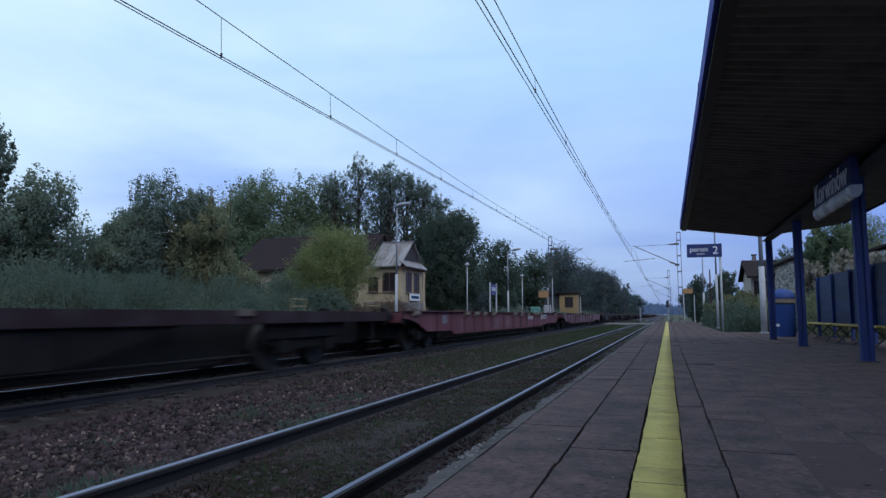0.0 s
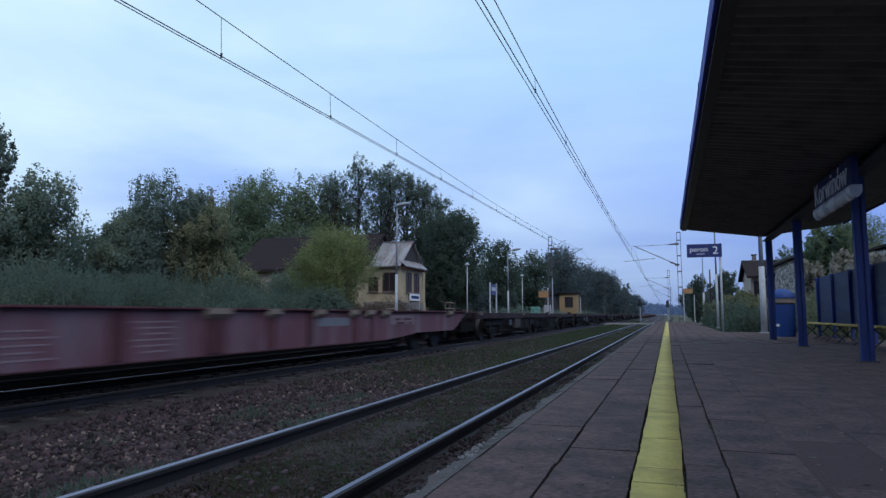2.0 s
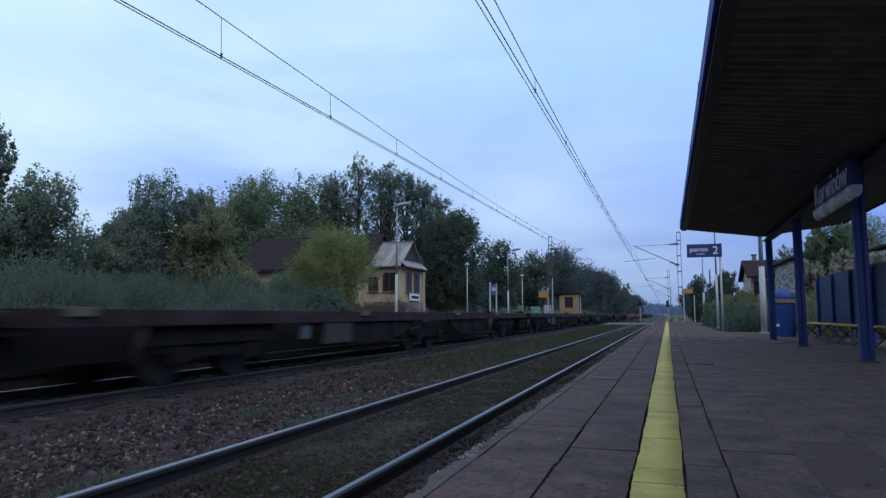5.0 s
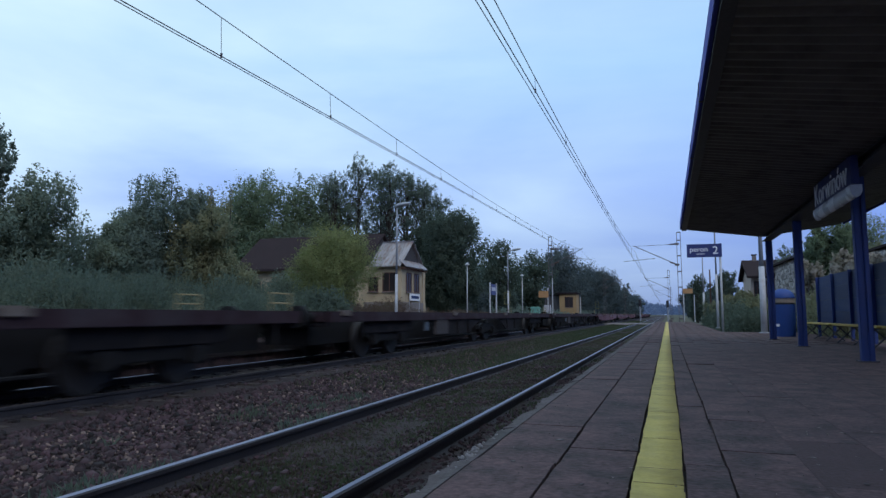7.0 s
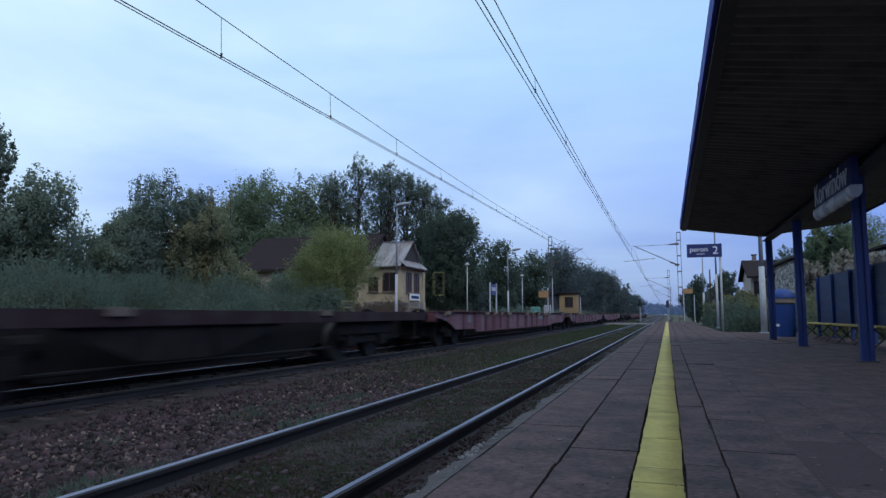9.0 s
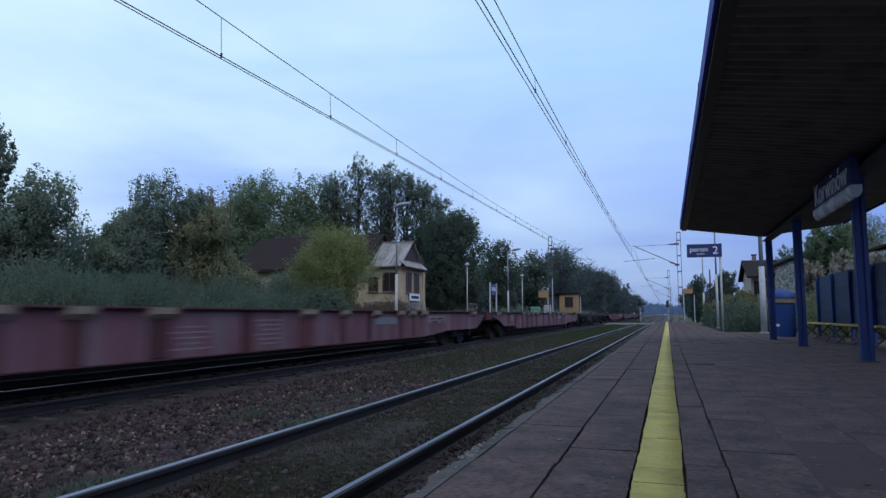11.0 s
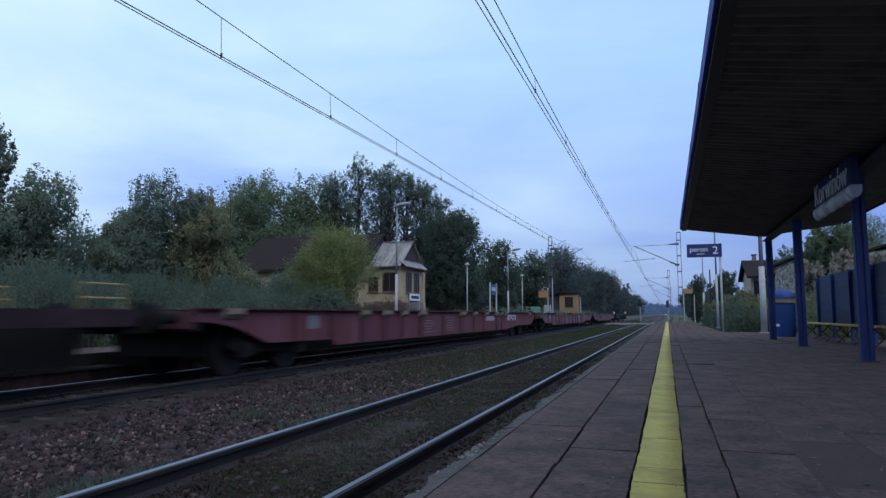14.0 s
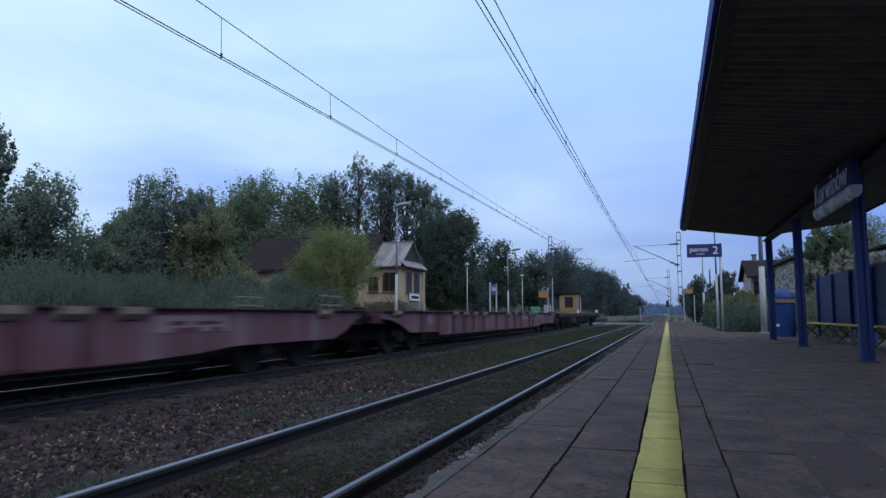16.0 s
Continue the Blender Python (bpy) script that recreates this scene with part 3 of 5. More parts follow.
    v, f = tufts(rng, np.c_[x, y, z], h * rng.uniform(0.5, 1.2, len(x)), width, blades, lean)
    return tagged(raw(name, v, f, material), label, "grass", kind="stuff")


grass_field("track_grass", 9000, -3.35, -2.05, 2.0, 110, 0.042, 7, 21, "low weeds growing between the near rails", M["grass"], 0.06, patch=-0.25)
grass_field("dead_grass", 9000, -3.40, -1.95, 1.9, 60, 0.030, 6, 25, "dead brown grass between the near rails", M["dry_grass"], 0.07, patch=-0.15, lean=0.9)
grass_field("edge_grass", 1500, -1.85, -1.0, 1.8, 60, 0.06, 8, 22, "sparse grass beside the platform wall", M["grass"], 0.05, patch=0.05)
grass_field("middle_grass", 16000, -6.6, -3.6, 9.0, 140, 0.11, 5, 23, "green grass strip between the tracks", M["grass"], 0.09, patch=-0.6, fade=(10, 17), power=1.35)
grass_field("shoulder_weeds", 420, -5.5, -3.6, 3.0, 10, 0.10, 16, 24, "weed tufts among the ballast stones", M["weed"], 0.06, patch=0.22)

# near platform
platform = thing("platform", pose(0, 0, 0), "grey concrete slab platform with a yellow safety line", "platform", kind="structure")
PLAT_END = 66.0
core = bmesh.new()
box(-0.93, 2.25, -8, PLAT_END, -0.73, -0.034, 0, core)
box(2.2, 5.0, -8, 29.0, -0.73, -0.035, 0, core)
fill = box(0.590, 4.99, -7.9, 28.9, -0.033, -0.0025)
part("joint_fill", fill, M["mortar"], platform, "sandy joint filling")
part("core", core, M["joint"], platform, "dark earth-filled joints under the slabs")
rng = np.random.default_rng(31)
COLS = [(-0.905, -0.522), (-0.515, -0.170), (-0.158, 0.046), (0.052, 0.234), (0.242, 0.60), (0.607, 0.97), (0.977, 1.34), (1.347, 1.71), (1.717, 2.08), (2.087, 2.45), (2.457, 2.82), (2.827, 3.19), (3.197, 3.56), (3.567, 3.93), (3.937, 4.30), (4.307, 4.67), (4.677, 5.0)]
slab_mes = {}


def worn_slab(w, wear):
    """A slab whose long edges are nibbled and chipped."""
    b = bmesh.new()
    k = 10
    loops = []
    for s in (-1, 1):
        for z in (-0.06, 0.0):
            loops.append([])
            for i in range(k):
                nib = abs(rng.normal()) * wear * (1 if z == 0 else 0.2) + (wear * 2.2 if z == 0 and rng.uniform() < 0.12 else 0)
                loops[-1].append(b.verts.new((s * (w / 2 - nib), -0.5185 + 1.037 * i / (k - 1), z)))
    lb, lt, rb, rt = loops
    for i in range(k - 1):
        b.faces.new((lt[i], rt[i], rt[i + 1], lt[i + 1]))
        b.faces.new((lb[i], lt[i], lt[i + 1], lb[i + 1]))
        b.faces.new((rt[i], rb[i], rb[i + 1], rt[i + 1]))
    b.faces.new((lb[0], rb[0], rt[0], lt[0]))
    b.faces.new((rb[-1], lb[-1], lt[-1], rt[-1]))
    return b


joined_v, joined_f = [], []
count = 0
for ci, (x0, x1) in enumerate(COLS):
    y = -7.3 + (ci * 0.41) % 1.05
    while y < PLAT_END - 0.6:
        y1 = y + 1.043
        if x1 > 2.3 and y1 > 28.9:
            break
        dz, tx, ty = rng.normal() * 0.0018, rng.normal() * 0.12, rng.normal() * 0.15
        if ci > 5:
            dz, tx, ty = dz * 0.2, tx * 0.08, ty * 0.08
        m = pose((x0 + x1) / 2, (y + y1) / 2, dz - 0.001, tx, ty, rng.normal() * 0.35)
        w = round(x1 - x0, 3)
        if -1.1 < y < 17 and count < 300:
            key = (w, count % 4, ci < 5)
            if key not in slab_mes:
                slab_mes[key] = mesh_of(worn_slab(w, 0.0020 if ci < 5 else 0.0010), "paving_slab", M["slab"])
            share("paving_slab", slab_mes[key], platform, m)
            count += 1
        else:
            c = [m @ Vector((sx * w / 2, sy * 0.5185, sz)) for sz in (-0.06, 0.0) for sx, sy in ((-1, -1), (1, -1), (1, 1), (-1, 1))]
            i = len(joined_v)
            joined_v += [tuple(p) for p in c]
            joined_f += [(i + 4, i + 5, i + 6, i + 7), (i, i + 1, i + 5, i + 4), (i + 1, i + 2, i + 6, i + 5), (i + 2, i + 3, i + 7, i + 6), (i + 3, i, i + 4, i + 7)]
        y = y1 + (0.0035 if ci < 5 else 0.002)
tagged(raw("paving", joined_v, joined_f, M["slab"], platform), kind="stuff")

# kerb stones along the edge, some chipped
kerb_rng = np.random.default_rng(33)
y = -7.12
while y < PLAT_END - 1:
    ln = 1.02
    b = box(-1.02, -0.912, y, y + ln - 0.008, -0.30, 0.0, 0)
    bmesh.ops.subdivide_edges(b, edges=[e for e in b.edges if abs(e.verts[0].co.y - e.verts[1].co.y) > 0.5], cuts=9)
    for v in b.verts:
        if v.co.x < -0.98 and v.co.z > -0.05:
            v.co.x += abs(kerb_rng.normal()) * 0.028
            v.co.z -= abs(kerb_rng.normal()) * 0.016
    part("kerb_stone", b, M["kerb"], platform)
    y += ln
cx_, cy_ = -0.975 + kerb_rng.normal(size=45) * 0.018, 3.35 + kerb_rng.normal(size=45) * 0.28
cv, cf = stones(kerb_rng, 45, np.c_[cx_, cy_, np.full(45, -0.006)], kerb_rng.uniform(0.005, 0.015, 45))
cv[:, 2] = np.clip(cv[:, 2], -0.03, 0.006)
raw("chipped_edge", cv, cf, M["white_wear"], platform, "pale broken concrete on the kerb")
wall = box(-0.985, -0.935, -8, PLAT_END, -0.75, -0.305, 0)
part("retaining_wall", wall, M["kerb"], platform, "dirty concrete wall under the platform edge")

# yellow safety line in short painted lengths with ragged edges
y = -7.0
pr = np.random.default_rng(35)
while y < PLAT_END - 0.3:
    ln = pr.choice([0.28, 0.42, 0.52, 0.75, 1.05]) if y < 24 else 6.0
    ln = min(ln, PLAT_END - 0.3 - y)
    k = max(4, int(ln / 0.035)) if y < 24 else 12
    ys = np.linspace(y + 0.003, y + ln - 0.004, k)
    drift = 0.008 * np.sin(ys * 1.7) + 0.006 * np.sin(ys * 5.3 + 1)
    le = -0.157 + drift * 0.4 + pr.normal(size=k) * 0.002
    ri = 0.045 + drift * 0.4 + pr.normal(size=k) * 0.002
    v = [(a, b_, 0.0075) for a, b_ in zip(le, ys)] + [(a, b_, 0.0075) for a, b_ in zip(ri, ys)]
    v += [(a, b_, -0.004) for a, b_, _ in v]
    f = [(i, i + 1, k + i + 1, k + i) for i in range(k - 1)]
    f += [(i + 1, i, 2 * k + i, 2 * k + i + 1) for i in range(k - 1)] + [(k + i, k + i + 1, 3 * k + i + 1, 3 * k + i) for i in range(k - 1)]
    raw("line_segment", v, f, M["yellow"], platform, "worn yellow paint")
    y += ln

# grit and flakes lying on the slabs
gr = np.random.default_rng(36)
gx, gy = gr.uniform(-0.88, 3.5, 420), 1.6 + 14 * gr.uniform(0, 1, 420) ** 1.8
gv, gf = stones(gr, 420, np.c_[gx, gy, np.full(420, 0.006)], gr.uniform(0.002, 0.007, 420))
gx, gy = gr.uniform(-0.85, 3.4, 210), 1.7 + 10 * gr.uniform(0, 1, 210) ** 1.4
fv, ff = stones(gr, 210, np.c_[gx, gy, np.full(210, 0.003)], 0.006 + 0.022 * gr.uniform(0, 1, 210) ** 3)
fv[:, 2] = np.clip(fv[:, 2], 0.001, 0.003)
gf = np.concatenate([gf, ff + len(gv)])
gv = np.concatenate([gv, fv])
gv[:, 2] = np.clip(gv[:, 2], 0.001, 0.012)
tagged(raw("platform_grit", gv, gf, M["grit"]), "pale grit and flakes strewn on the slabs", "grit", kind="stuff")

# far platform
fp = thing("far_platform", pose(0, 0, 0), "low grey concrete platform across the tracks", "platform", kind="structure")
part("deck", box(-12.6, -9.98, -30, 118, -0.74, -0.02, 0.02), M["slab"], fp)
part("edge_strip", box(-9.995, -9.90, -30, 118, -0.30, 0.0, 0.01), M["ballast"], fp)

# level crossing beyond the platforms
part("level_crossing", box(-12.5, 1.2, 84, 88, -0.70, RAIL_Z + 0.006, 0.01), M["crossing"])
tagged(bpy.data.objects["level_crossing"], "pale concrete road crossing over the rails", "level crossing", kind="structure")

# ---- shelter on the platform ----
canopy = thing("platform_canopy", pose(0, 0, 0), "long shallow butterfly canopy of dark corrugated sheet with a blue edge", "canopy")
CX0, CX1, CY0, CY1 = 0.46, 4.72, -5.0, 20.6
VALLEY_X, VALLEY_Z, RISE = 2.66, 2.95, 0.142


def roof_z(x):
    return VALLEY_Z + RISE * abs(x - VALLEY_X)


prof = []
yv, per = CY0, 0.20
while yv < CY1 - per:
    prof += [(yv, 0.0), (yv + 0.075, 0.0), (yv + 0.095, 0.038), (yv + 0.18, 0.038)]
    yv += per
prof.append((CY1, 0.0))
for xa, xb in ((CX0 + 0.03, VALLEY_X), (VALLEY_X, CX1 - 0.03)):
    sheet_v, sheet_f = [], []
    za, zb = roof_z(xa), roof_z(xb)
    for py_, pz_ in prof:
        sheet_v += [(xa, py_, za + pz_), (xb, py_, zb + pz_), (xa, py_, za + pz_ + 0.004), (xb, py_, zb + pz_ + 0.004)]
    for i in range(len(prof) - 1):
        a = 4 * i
        sheet_f += [(a, a + 1, a + 5, a + 4), (a + 2, a + 6, a + 7, a + 3)]
    raw("soffit_sheet", sheet_v, sheet_f, M["soffit"], canopy, "dark corrugated metal sheet")
    part("roof_deck", prism([(xa, za + 0.06), (xb, zb + 0.06), (xb, zb + 0.14), (xa, za + 0.14)], "y", CY0, CY1 - 0.02), M["steel_dark"], canopy)
    part("end_trim", prism([(xa, za - 0.02), (xb, zb - 0.02), (xb, zb + 0.16), (xa, za + 0.16)], "y", CY1 + 0.002, CY1 + 0.03), M["steel_dark"], canopy)
for xe in (CX0, CX1):
    ze = roof_z(xe)
    fascia = part("edge_fascia", box(xe - 0.018, xe + 0.026, CY0, CY1, ze - 0.035, ze + 0.19, 0.006), M["fascia"], canopy, "thin blue painted edge trim")
    # lengths of trim meet under small cover strips
    for k in range(9):
        part("cover_strip", box(xe - 0.024, xe + 0.032, CY0 + 1.1 + 3.0 * k, CY0 + 1.16 + 3.0 * k, ze - 0.041, ze + 0.194, 0.003), M["steel_dark"], fascia)
lip = roof_z(CX0 + 0.16)
part("inner_lip", box(CX0 + 0.030, CX0 + 0.16, CY0, CY1 - 0.01, lip - 0.055, lip - 0.025, 0.004), M["steel_dark"], canopy, "inner lip of the canopy edge")
bx, bz = VALLEY_X + 0.10, VALLEY_Z - 0.004
beam = prism([(bx - 0.12, bz - 0.16), (bx + 0.12, bz - 0.16), (bx + 0.12, bz - 0.146), (bx + 0.012, bz - 0.138), (bx + 0.012, bz - 0.02), (bx + 0.10, bz - 0.014), (bx + 0.10, bz), (bx - 0.10, bz), (bx - 0.10, bz - 0.014),
              (bx - 0.012, bz - 0.02), (bx - 0.012, bz - 0.138), (bx - 0.12, bz - 0.146)], "y", CY0 + 0.3, CY1 - 0.05)
part("valley_beam", beam, M["steel_dark"], canopy, "grey steel girder along the posts")
POST_H = bz - 0.16


def h_post():
    b = bmesh.new()
    box(-0.085, -0.015, -0.07, 0.07, 0, POST_H, 0.010, b)
    box(0.015, 0.085, -0.07, 0.07, 0, POST_H, 0.010, b)
    box(-0.03, 0.03, -0.05, 0.05, 0.002, POST_H - 0.005, 0, b)
    return b


post_me = mesh_of(h_post(), "post", M["blue"])
foot_me = mesh_of(box(-0.13, 0.13, -0.12, 0.12, 0, 0.018, 0.004), "post_foot", M["steel_dark"])
for yy in (11.3, 16.2, 20.45):
    p = share("post", post_me, canopy, pose(2.80, yy, 0))
    share("base_plate", foot_me, p, pose(0, 0, 0.0))
tagged(bpy.data.objects["post"], "blue painted double steel post")

# station name box on the posts
nb = thing("station_name_sign", pose(2.54, 11.50, 2.54), "dark blue name board over a pale rounded light case", "sign")
part("board", box(-0.05, 0.05, -1.20, 1.20, -0.03, 0.385, 0.01), M["sign_blue"], nb, "navy face with white station name")
# rounded casing of the lamp under the board
arc = [(-0.075 * math.cos(a), -0.10 - 0.115 * math.sin(a)) for a in (math.pi * k / 12 for k in range(13))]
part("light_case", prism([(-0.075, -0.04)] + arc + [(0.075, -0.04)], "y", -1.22, 1.22), M["case_gloss"], nb, "pale glossy rounded lower casing")
text_mesh("Korwinów", 0.50, M["sign_white"], "station_name", nb, Matrix.Translation((-0.056, 0.06, 0.165)) @ pose(0, 0, 0, 90, 0, -90))
for yy in (-1.1, 1.1):
    part("hanger", rod((0.07, yy, 0.2), (0.16, yy, 0.27), 0.018), M["steel_dark"], nb)
part("bracket", box(0.04, 0.17, -0.32, -0.18, 0.0, 0.2, 0.004), M["steel_dark"], nb)

# blue board wall behind the bench
bw = thing("board_fence", pose(4.68, 0, 0), "blue painted horizontal board wall behind the bench", "fence")
post2_me = mesh_of(box(-0.05, 0.03, -0.045, 0.045, 0, 1.90, 0.008), "fence_post", M["blue"])
board_me = mesh_of(box(-0.012, 0.012, -0.99, 0.99, 0, 0.370, 0.006), "board", M["blue_board"])
for k in range(9):
    share("fence_post", post2_me, bw, pose(-0.02, 24.0 - 2.0 * k, 0))
for k in range(8):
    for j in range(4):
        share("board", board_me, bw, pose(0.02 + 0.004 * (j % 2), 23.0 - 2.0 * k, 0.40 + 0.375 * j))


def bench(y0):
    t = thing("bench", pose(4.22, y0, 0), "slatted bench with a yellow plank seat on steel legs", "bench", "benches under the canopy")
    for i, dx in enumerate((-0.18, -0.02, 0.14)):
        part("seat_plank", box(dx - 0.07, dx + 0.07, -1.95, 1.95, 0.425, 0.46, 0.008), M["bench_wood"], t)
    for yy in (-1.5, 0.0, 1.5):
        b = bmesh.new()
        rod((-0.20, yy, 0.42), (0.0, yy, 0.21), 0.018, n=8, bm=b)
        rod((0.0, yy, 0.21), (-0.22, yy, 0.0), 0.018, n=8, bm=b)
        rod((0.20, yy, 0.42), (0.0, yy, 0.21), 0.018, n=8, bm=b)
        rod((0.0, yy, 0.21), (0.22, yy, 0.0), 0.018, n=8, bm=b)
        rod((-0.22, yy, 0.41), (0.24, yy, 0.41), 0.016, n=8, bm=b)
        part("leg", b, M["steel_dark"], t, "bent dark steel leg")
    return t


for yy in (21.4, 17.2, 13.0):
    bench(yy)

# litter bin with a domed lid
bn = thing("litter_bin", pose(3.55, 23.6, 0), "large blue plastic litter bin with a domed lid", "bin")
part("body", rod((0, 0, 0), (0, 0, 1.02), 0.335, 0.375, 28), M["blue_plastic"], bn, smooth=False)
part("band", rod((0, 0, 1.08), (0, 0, 1.24), 0.37, 0.37, 28), M["tab"], bn, "yellowish band under the lid")
part("neck", rod((0, 0, 1.02), (0, 0, 1.08), 0.34, 0.34, 24), M["signal_green"], bn)
b = bmesh.new()
bmesh.ops.create_uvsphere(b, u_segments=28, v_segments=14, radius=0.385, matrix=Matrix.Translation((0, 0, 1.24)) @ Matrix.Diagonal((0.95, 0.95, 0.78, 1)))
bmesh.ops.delete(b, geom=[v for v in b.verts if v.co.z < 1.235], context="VERTS")
part("lid", b, M["blue_plastic"], bn, "domed blue lid", smooth=True)
part("lid_rim", rod((0, 0, 1.225), (0, 0, 1.265), 0.395, 0.395, 28), M["blue_plastic"], bn)
part("sticker", box(-0.30, -0.17, -0.36, -0.30, 0.32, 0.40, 0), M["sign_white"], bn)


def lamp_post(x, y, z, h, arm, label, group, r=0.06, head=True, side=-1):
    t = thing("street_lamp", pose(x, y, z), label, "lamp post", group)
    part("pole", rod((0, 0, 0), (0, 0, h * 0.45), r * 1.25, r * 1.1, 12), M["pole"], t, smooth=True)
    b = rod((0, 0, h * 0.45), (0, 0, h), r * 0.85, r * 0.6, 12)
    if arm:
        rod((0, 0, h - 0.02), (side * -arm, 0, h + 0.12), r * 0.5, r * 0.45, 8, b)
    part("upper_pole", b, M["pole_dim"], t, smooth=True)
    if head:
        a = side * -arm
        hd = bmesh.new()
        bmesh.ops.create_uvsphere(hd, u_segments=16, v_segments=10, radius=1, matrix=Matrix.Translation((a + side * -0.28, 0, h + 0.14)) @ pose(0, 0, 0, 0, side * 8, 0) @ Matrix.Diagonal((0.42, 0.15, 0.10, 1)))
        part("lamp_head", hd, M["lamp_glass"], t, "pale oval lamp head", smooth=True)
    part("base_flange", rod((0, 0, 0), (0, 0, 0.04), r * 2.2, r * 2.2, 12), M["galv"], t)
    return t


LAMP_L = "pale tapered steel platform lamp post with an oval head"
lamp_post(-12.0, 28.2, 0, 5.75, 0.0, LAMP_L, "platform lamps", 0.060)
lamp_post(-12.0, 51.0, 0, 5.75, 0.4, LAMP_L, "platform lamps", 0.060)
lamp_post(3.45, 27.3, 0, 5.6, 0.4, LAMP_L, "platform lamps", 0.095)
lamp_post(2.48, 36.7, 0, 6.2, 0.0, LAMP_L, "platform lamps", 0.052, head=False)
lamp_post(2.9, 58.0, 0, 5.6, 0.3, "pale lamp post with a curved head beyond the shelter", "platform lamps", 0.07)

# short lamps with round heads beside the old station house
def globe_lamp(x, y, z, h):
    t = thing("garden_lamp", pose(x, y, z), "thin old lamp post with a small shaded head", "lamp post", "old lamps")
    part("pole", rod((0, 0, 0), (0, 0, h), 0.05, 0.035, 10), M["pole"], t, smooth=True)
    part("shade", rod((0, 0, h), (0, 0, h + 0.15), 0.20, 0.06, 14), M["galv"], t)
    b = bmesh.new()
    bmesh.ops.create_uvsphere(b, u_segments=12, v_segments=8, radius=0.11, matrix=Matrix.Translation((0, 0, h - 0.03)))
    part("bulb_glass", b, M["lamp_glass"], t, smooth=True)


globe_lamp(-14.0, 46.3, -0.1, 4.5)
globe_lamp(-13.4, 63.0, -0.1, 4.6)

# platform number sign
ps = thing("platform_number_sign", pose(2.17, 29.4, 0), "navy platform sign with white lettering on a pale post", "sign")
part("post", rod((0, 0, 0), (0, 0, 3.4), 0.045, 0.045, 12), M["pole"], ps, smooth=True)
part("panel", box(-1.30, 0.07, -0.075, -0.045, 3.10, 3.66, 0.008), M["sign_blue"], ps, "navy panel")
part("divider", box(-0.44, -0.43, -0.084, -0.074, 3.14, 3.62), M["plate_grey"], ps)
text_mesh("peron", 0.30, M["sign_white"], "lettering", ps, Matrix.Translation((-0.83, -0.082, 3.43)) @ pose(0, 0, 0, 90, 0, 0))
text_mesh("2", 0.46, M["sign_white"], "lettering", ps, Matrix.Translation((-0.18, -0.082, 3.37)) @ pose(0, 0, 0, 90, 0, 0))
part("small_print", box(-0.92, -0.60, -0.084, -0.074, 3.22, 3.26), M["sign_grey"], ps)

# thin poles and orange board further along
tl = thing("warning_sign", pose(2.35, 78, -0.1), "orange board on two pale posts", "sign")
part("post", rod((-0.55, 0, 0), (-0.55, 0, 3.6), 0.05, n=8), M["pole"], tl)
part("post", rod((0.55, 0, 0), (0.55, 0, 3.0), 0.05, n=8), M["pole"], tl)
part("panel", box(-0.62, 0.42, -0.06, -0.03, 3.15, 3.70, 0.01), M["orange"], tl)
t = thing("marker_pole", pose(3.9, 66, -0.1), "thin dark wooden pole beside the platform", "pole")
part("shaft", rod((0, 0, 0), (0, 0, 5.0), 0.09, 0.06, 8), M["wood_brown"], t)

# ---- overhead line ----


def wire(name, pts, r, parent, material="wire", n=5):
    """One continuous round wire through the points."""
    v, f = [], []
    for i, p in enumerate(pts):
        d = (Vector(pts[min(i + 1, len(pts) - 1)]) - Vector(pts[max(i - 1, 0)])).normalized()
        a = d.orthogonal().normalized()
        b = d.cross(a)
        for k in range(n):
            w = 6.28318 * k / n
            v.append(tuple(Vector(p) + (a * math.cos(w) + b * math.sin(w)) * r))
        if i:
            o = (i - 1) * n
            f += [(o + k, o + (k + 1) % n, o + n + (k + 1) % n, o + n + k) for k in range(n)]
    return raw(name, v, f, M[material], parent)


def catenary(x, y_masts, z_contact, sag_top, sag, x_off, twin, rise, label):
    """Contact wire, sagging messenger and droppers, span by span."""
    t = thing("overhead_line", pose(0, 0, 0), label, "overhead wire", "overhead lines")
    for a, b in zip(y_masts, y_masts[1:]):
        n = 16
        ms, cs = [], []
        for i in range(n + 1):
            u = i / n
            yy = a + (b - a) * u
            lift = rise * min(1.0, max(0.0, (yy - 4) / 62))
            ms.append((x + x_off * (1 - 2 * u) * 0.3, yy, z_contact + sag_top + lift * 0.75 - 4 * sag * u * (1 - u)))
            cs.append((x + x_off * (1 - 2 * u), yy, z_contact + lift + 0.08 * rise * 4 * u * (1 - u)))
        wire("messenger_wire", ms, 0.010, t)
        wire("contact_wire", cs, 0.011, t)
        if twin:
            wire("contact_wire", [(p[0] - 0.09, p[1], p[2] + 0.0) for p in cs], 0.009, t)
        k = max(3, int((b - a) / 4.4))
        for i in range(k):
            u = (i + 0.42) / k
            j = int(u * n)
            g = u * n - j
            p = Vector(ms[j]).lerp(Vector(ms[j + 1]), g)
            q = Vector(cs[j]).lerp(Vector(cs[j + 1]), g)
            wire("dropper", [tuple(p), tuple(q)], 0.006, t)
            part("clamp", rod(q + Vector((0, 0, -0.03)), q + Vector((0, 0, 0.06)), 0.022, n=6), M["wire"], t)
    return t


catenary(NEAR_X + 0.08, [-2, 63.5, 128, 190, 250, 310], 5.66, 0.85, 0.70, 0.03, True, 0.0, "twin copper contact wires hung from a sagging messenger wire")
catenary(FAR_X, [4 - 62, 4, 66.5, 128, 190, 250, 310], 5.70, 1.08, 0.64, 0.06, True, 0.75, "twin copper contact wires hung from a sagging messenger wire")


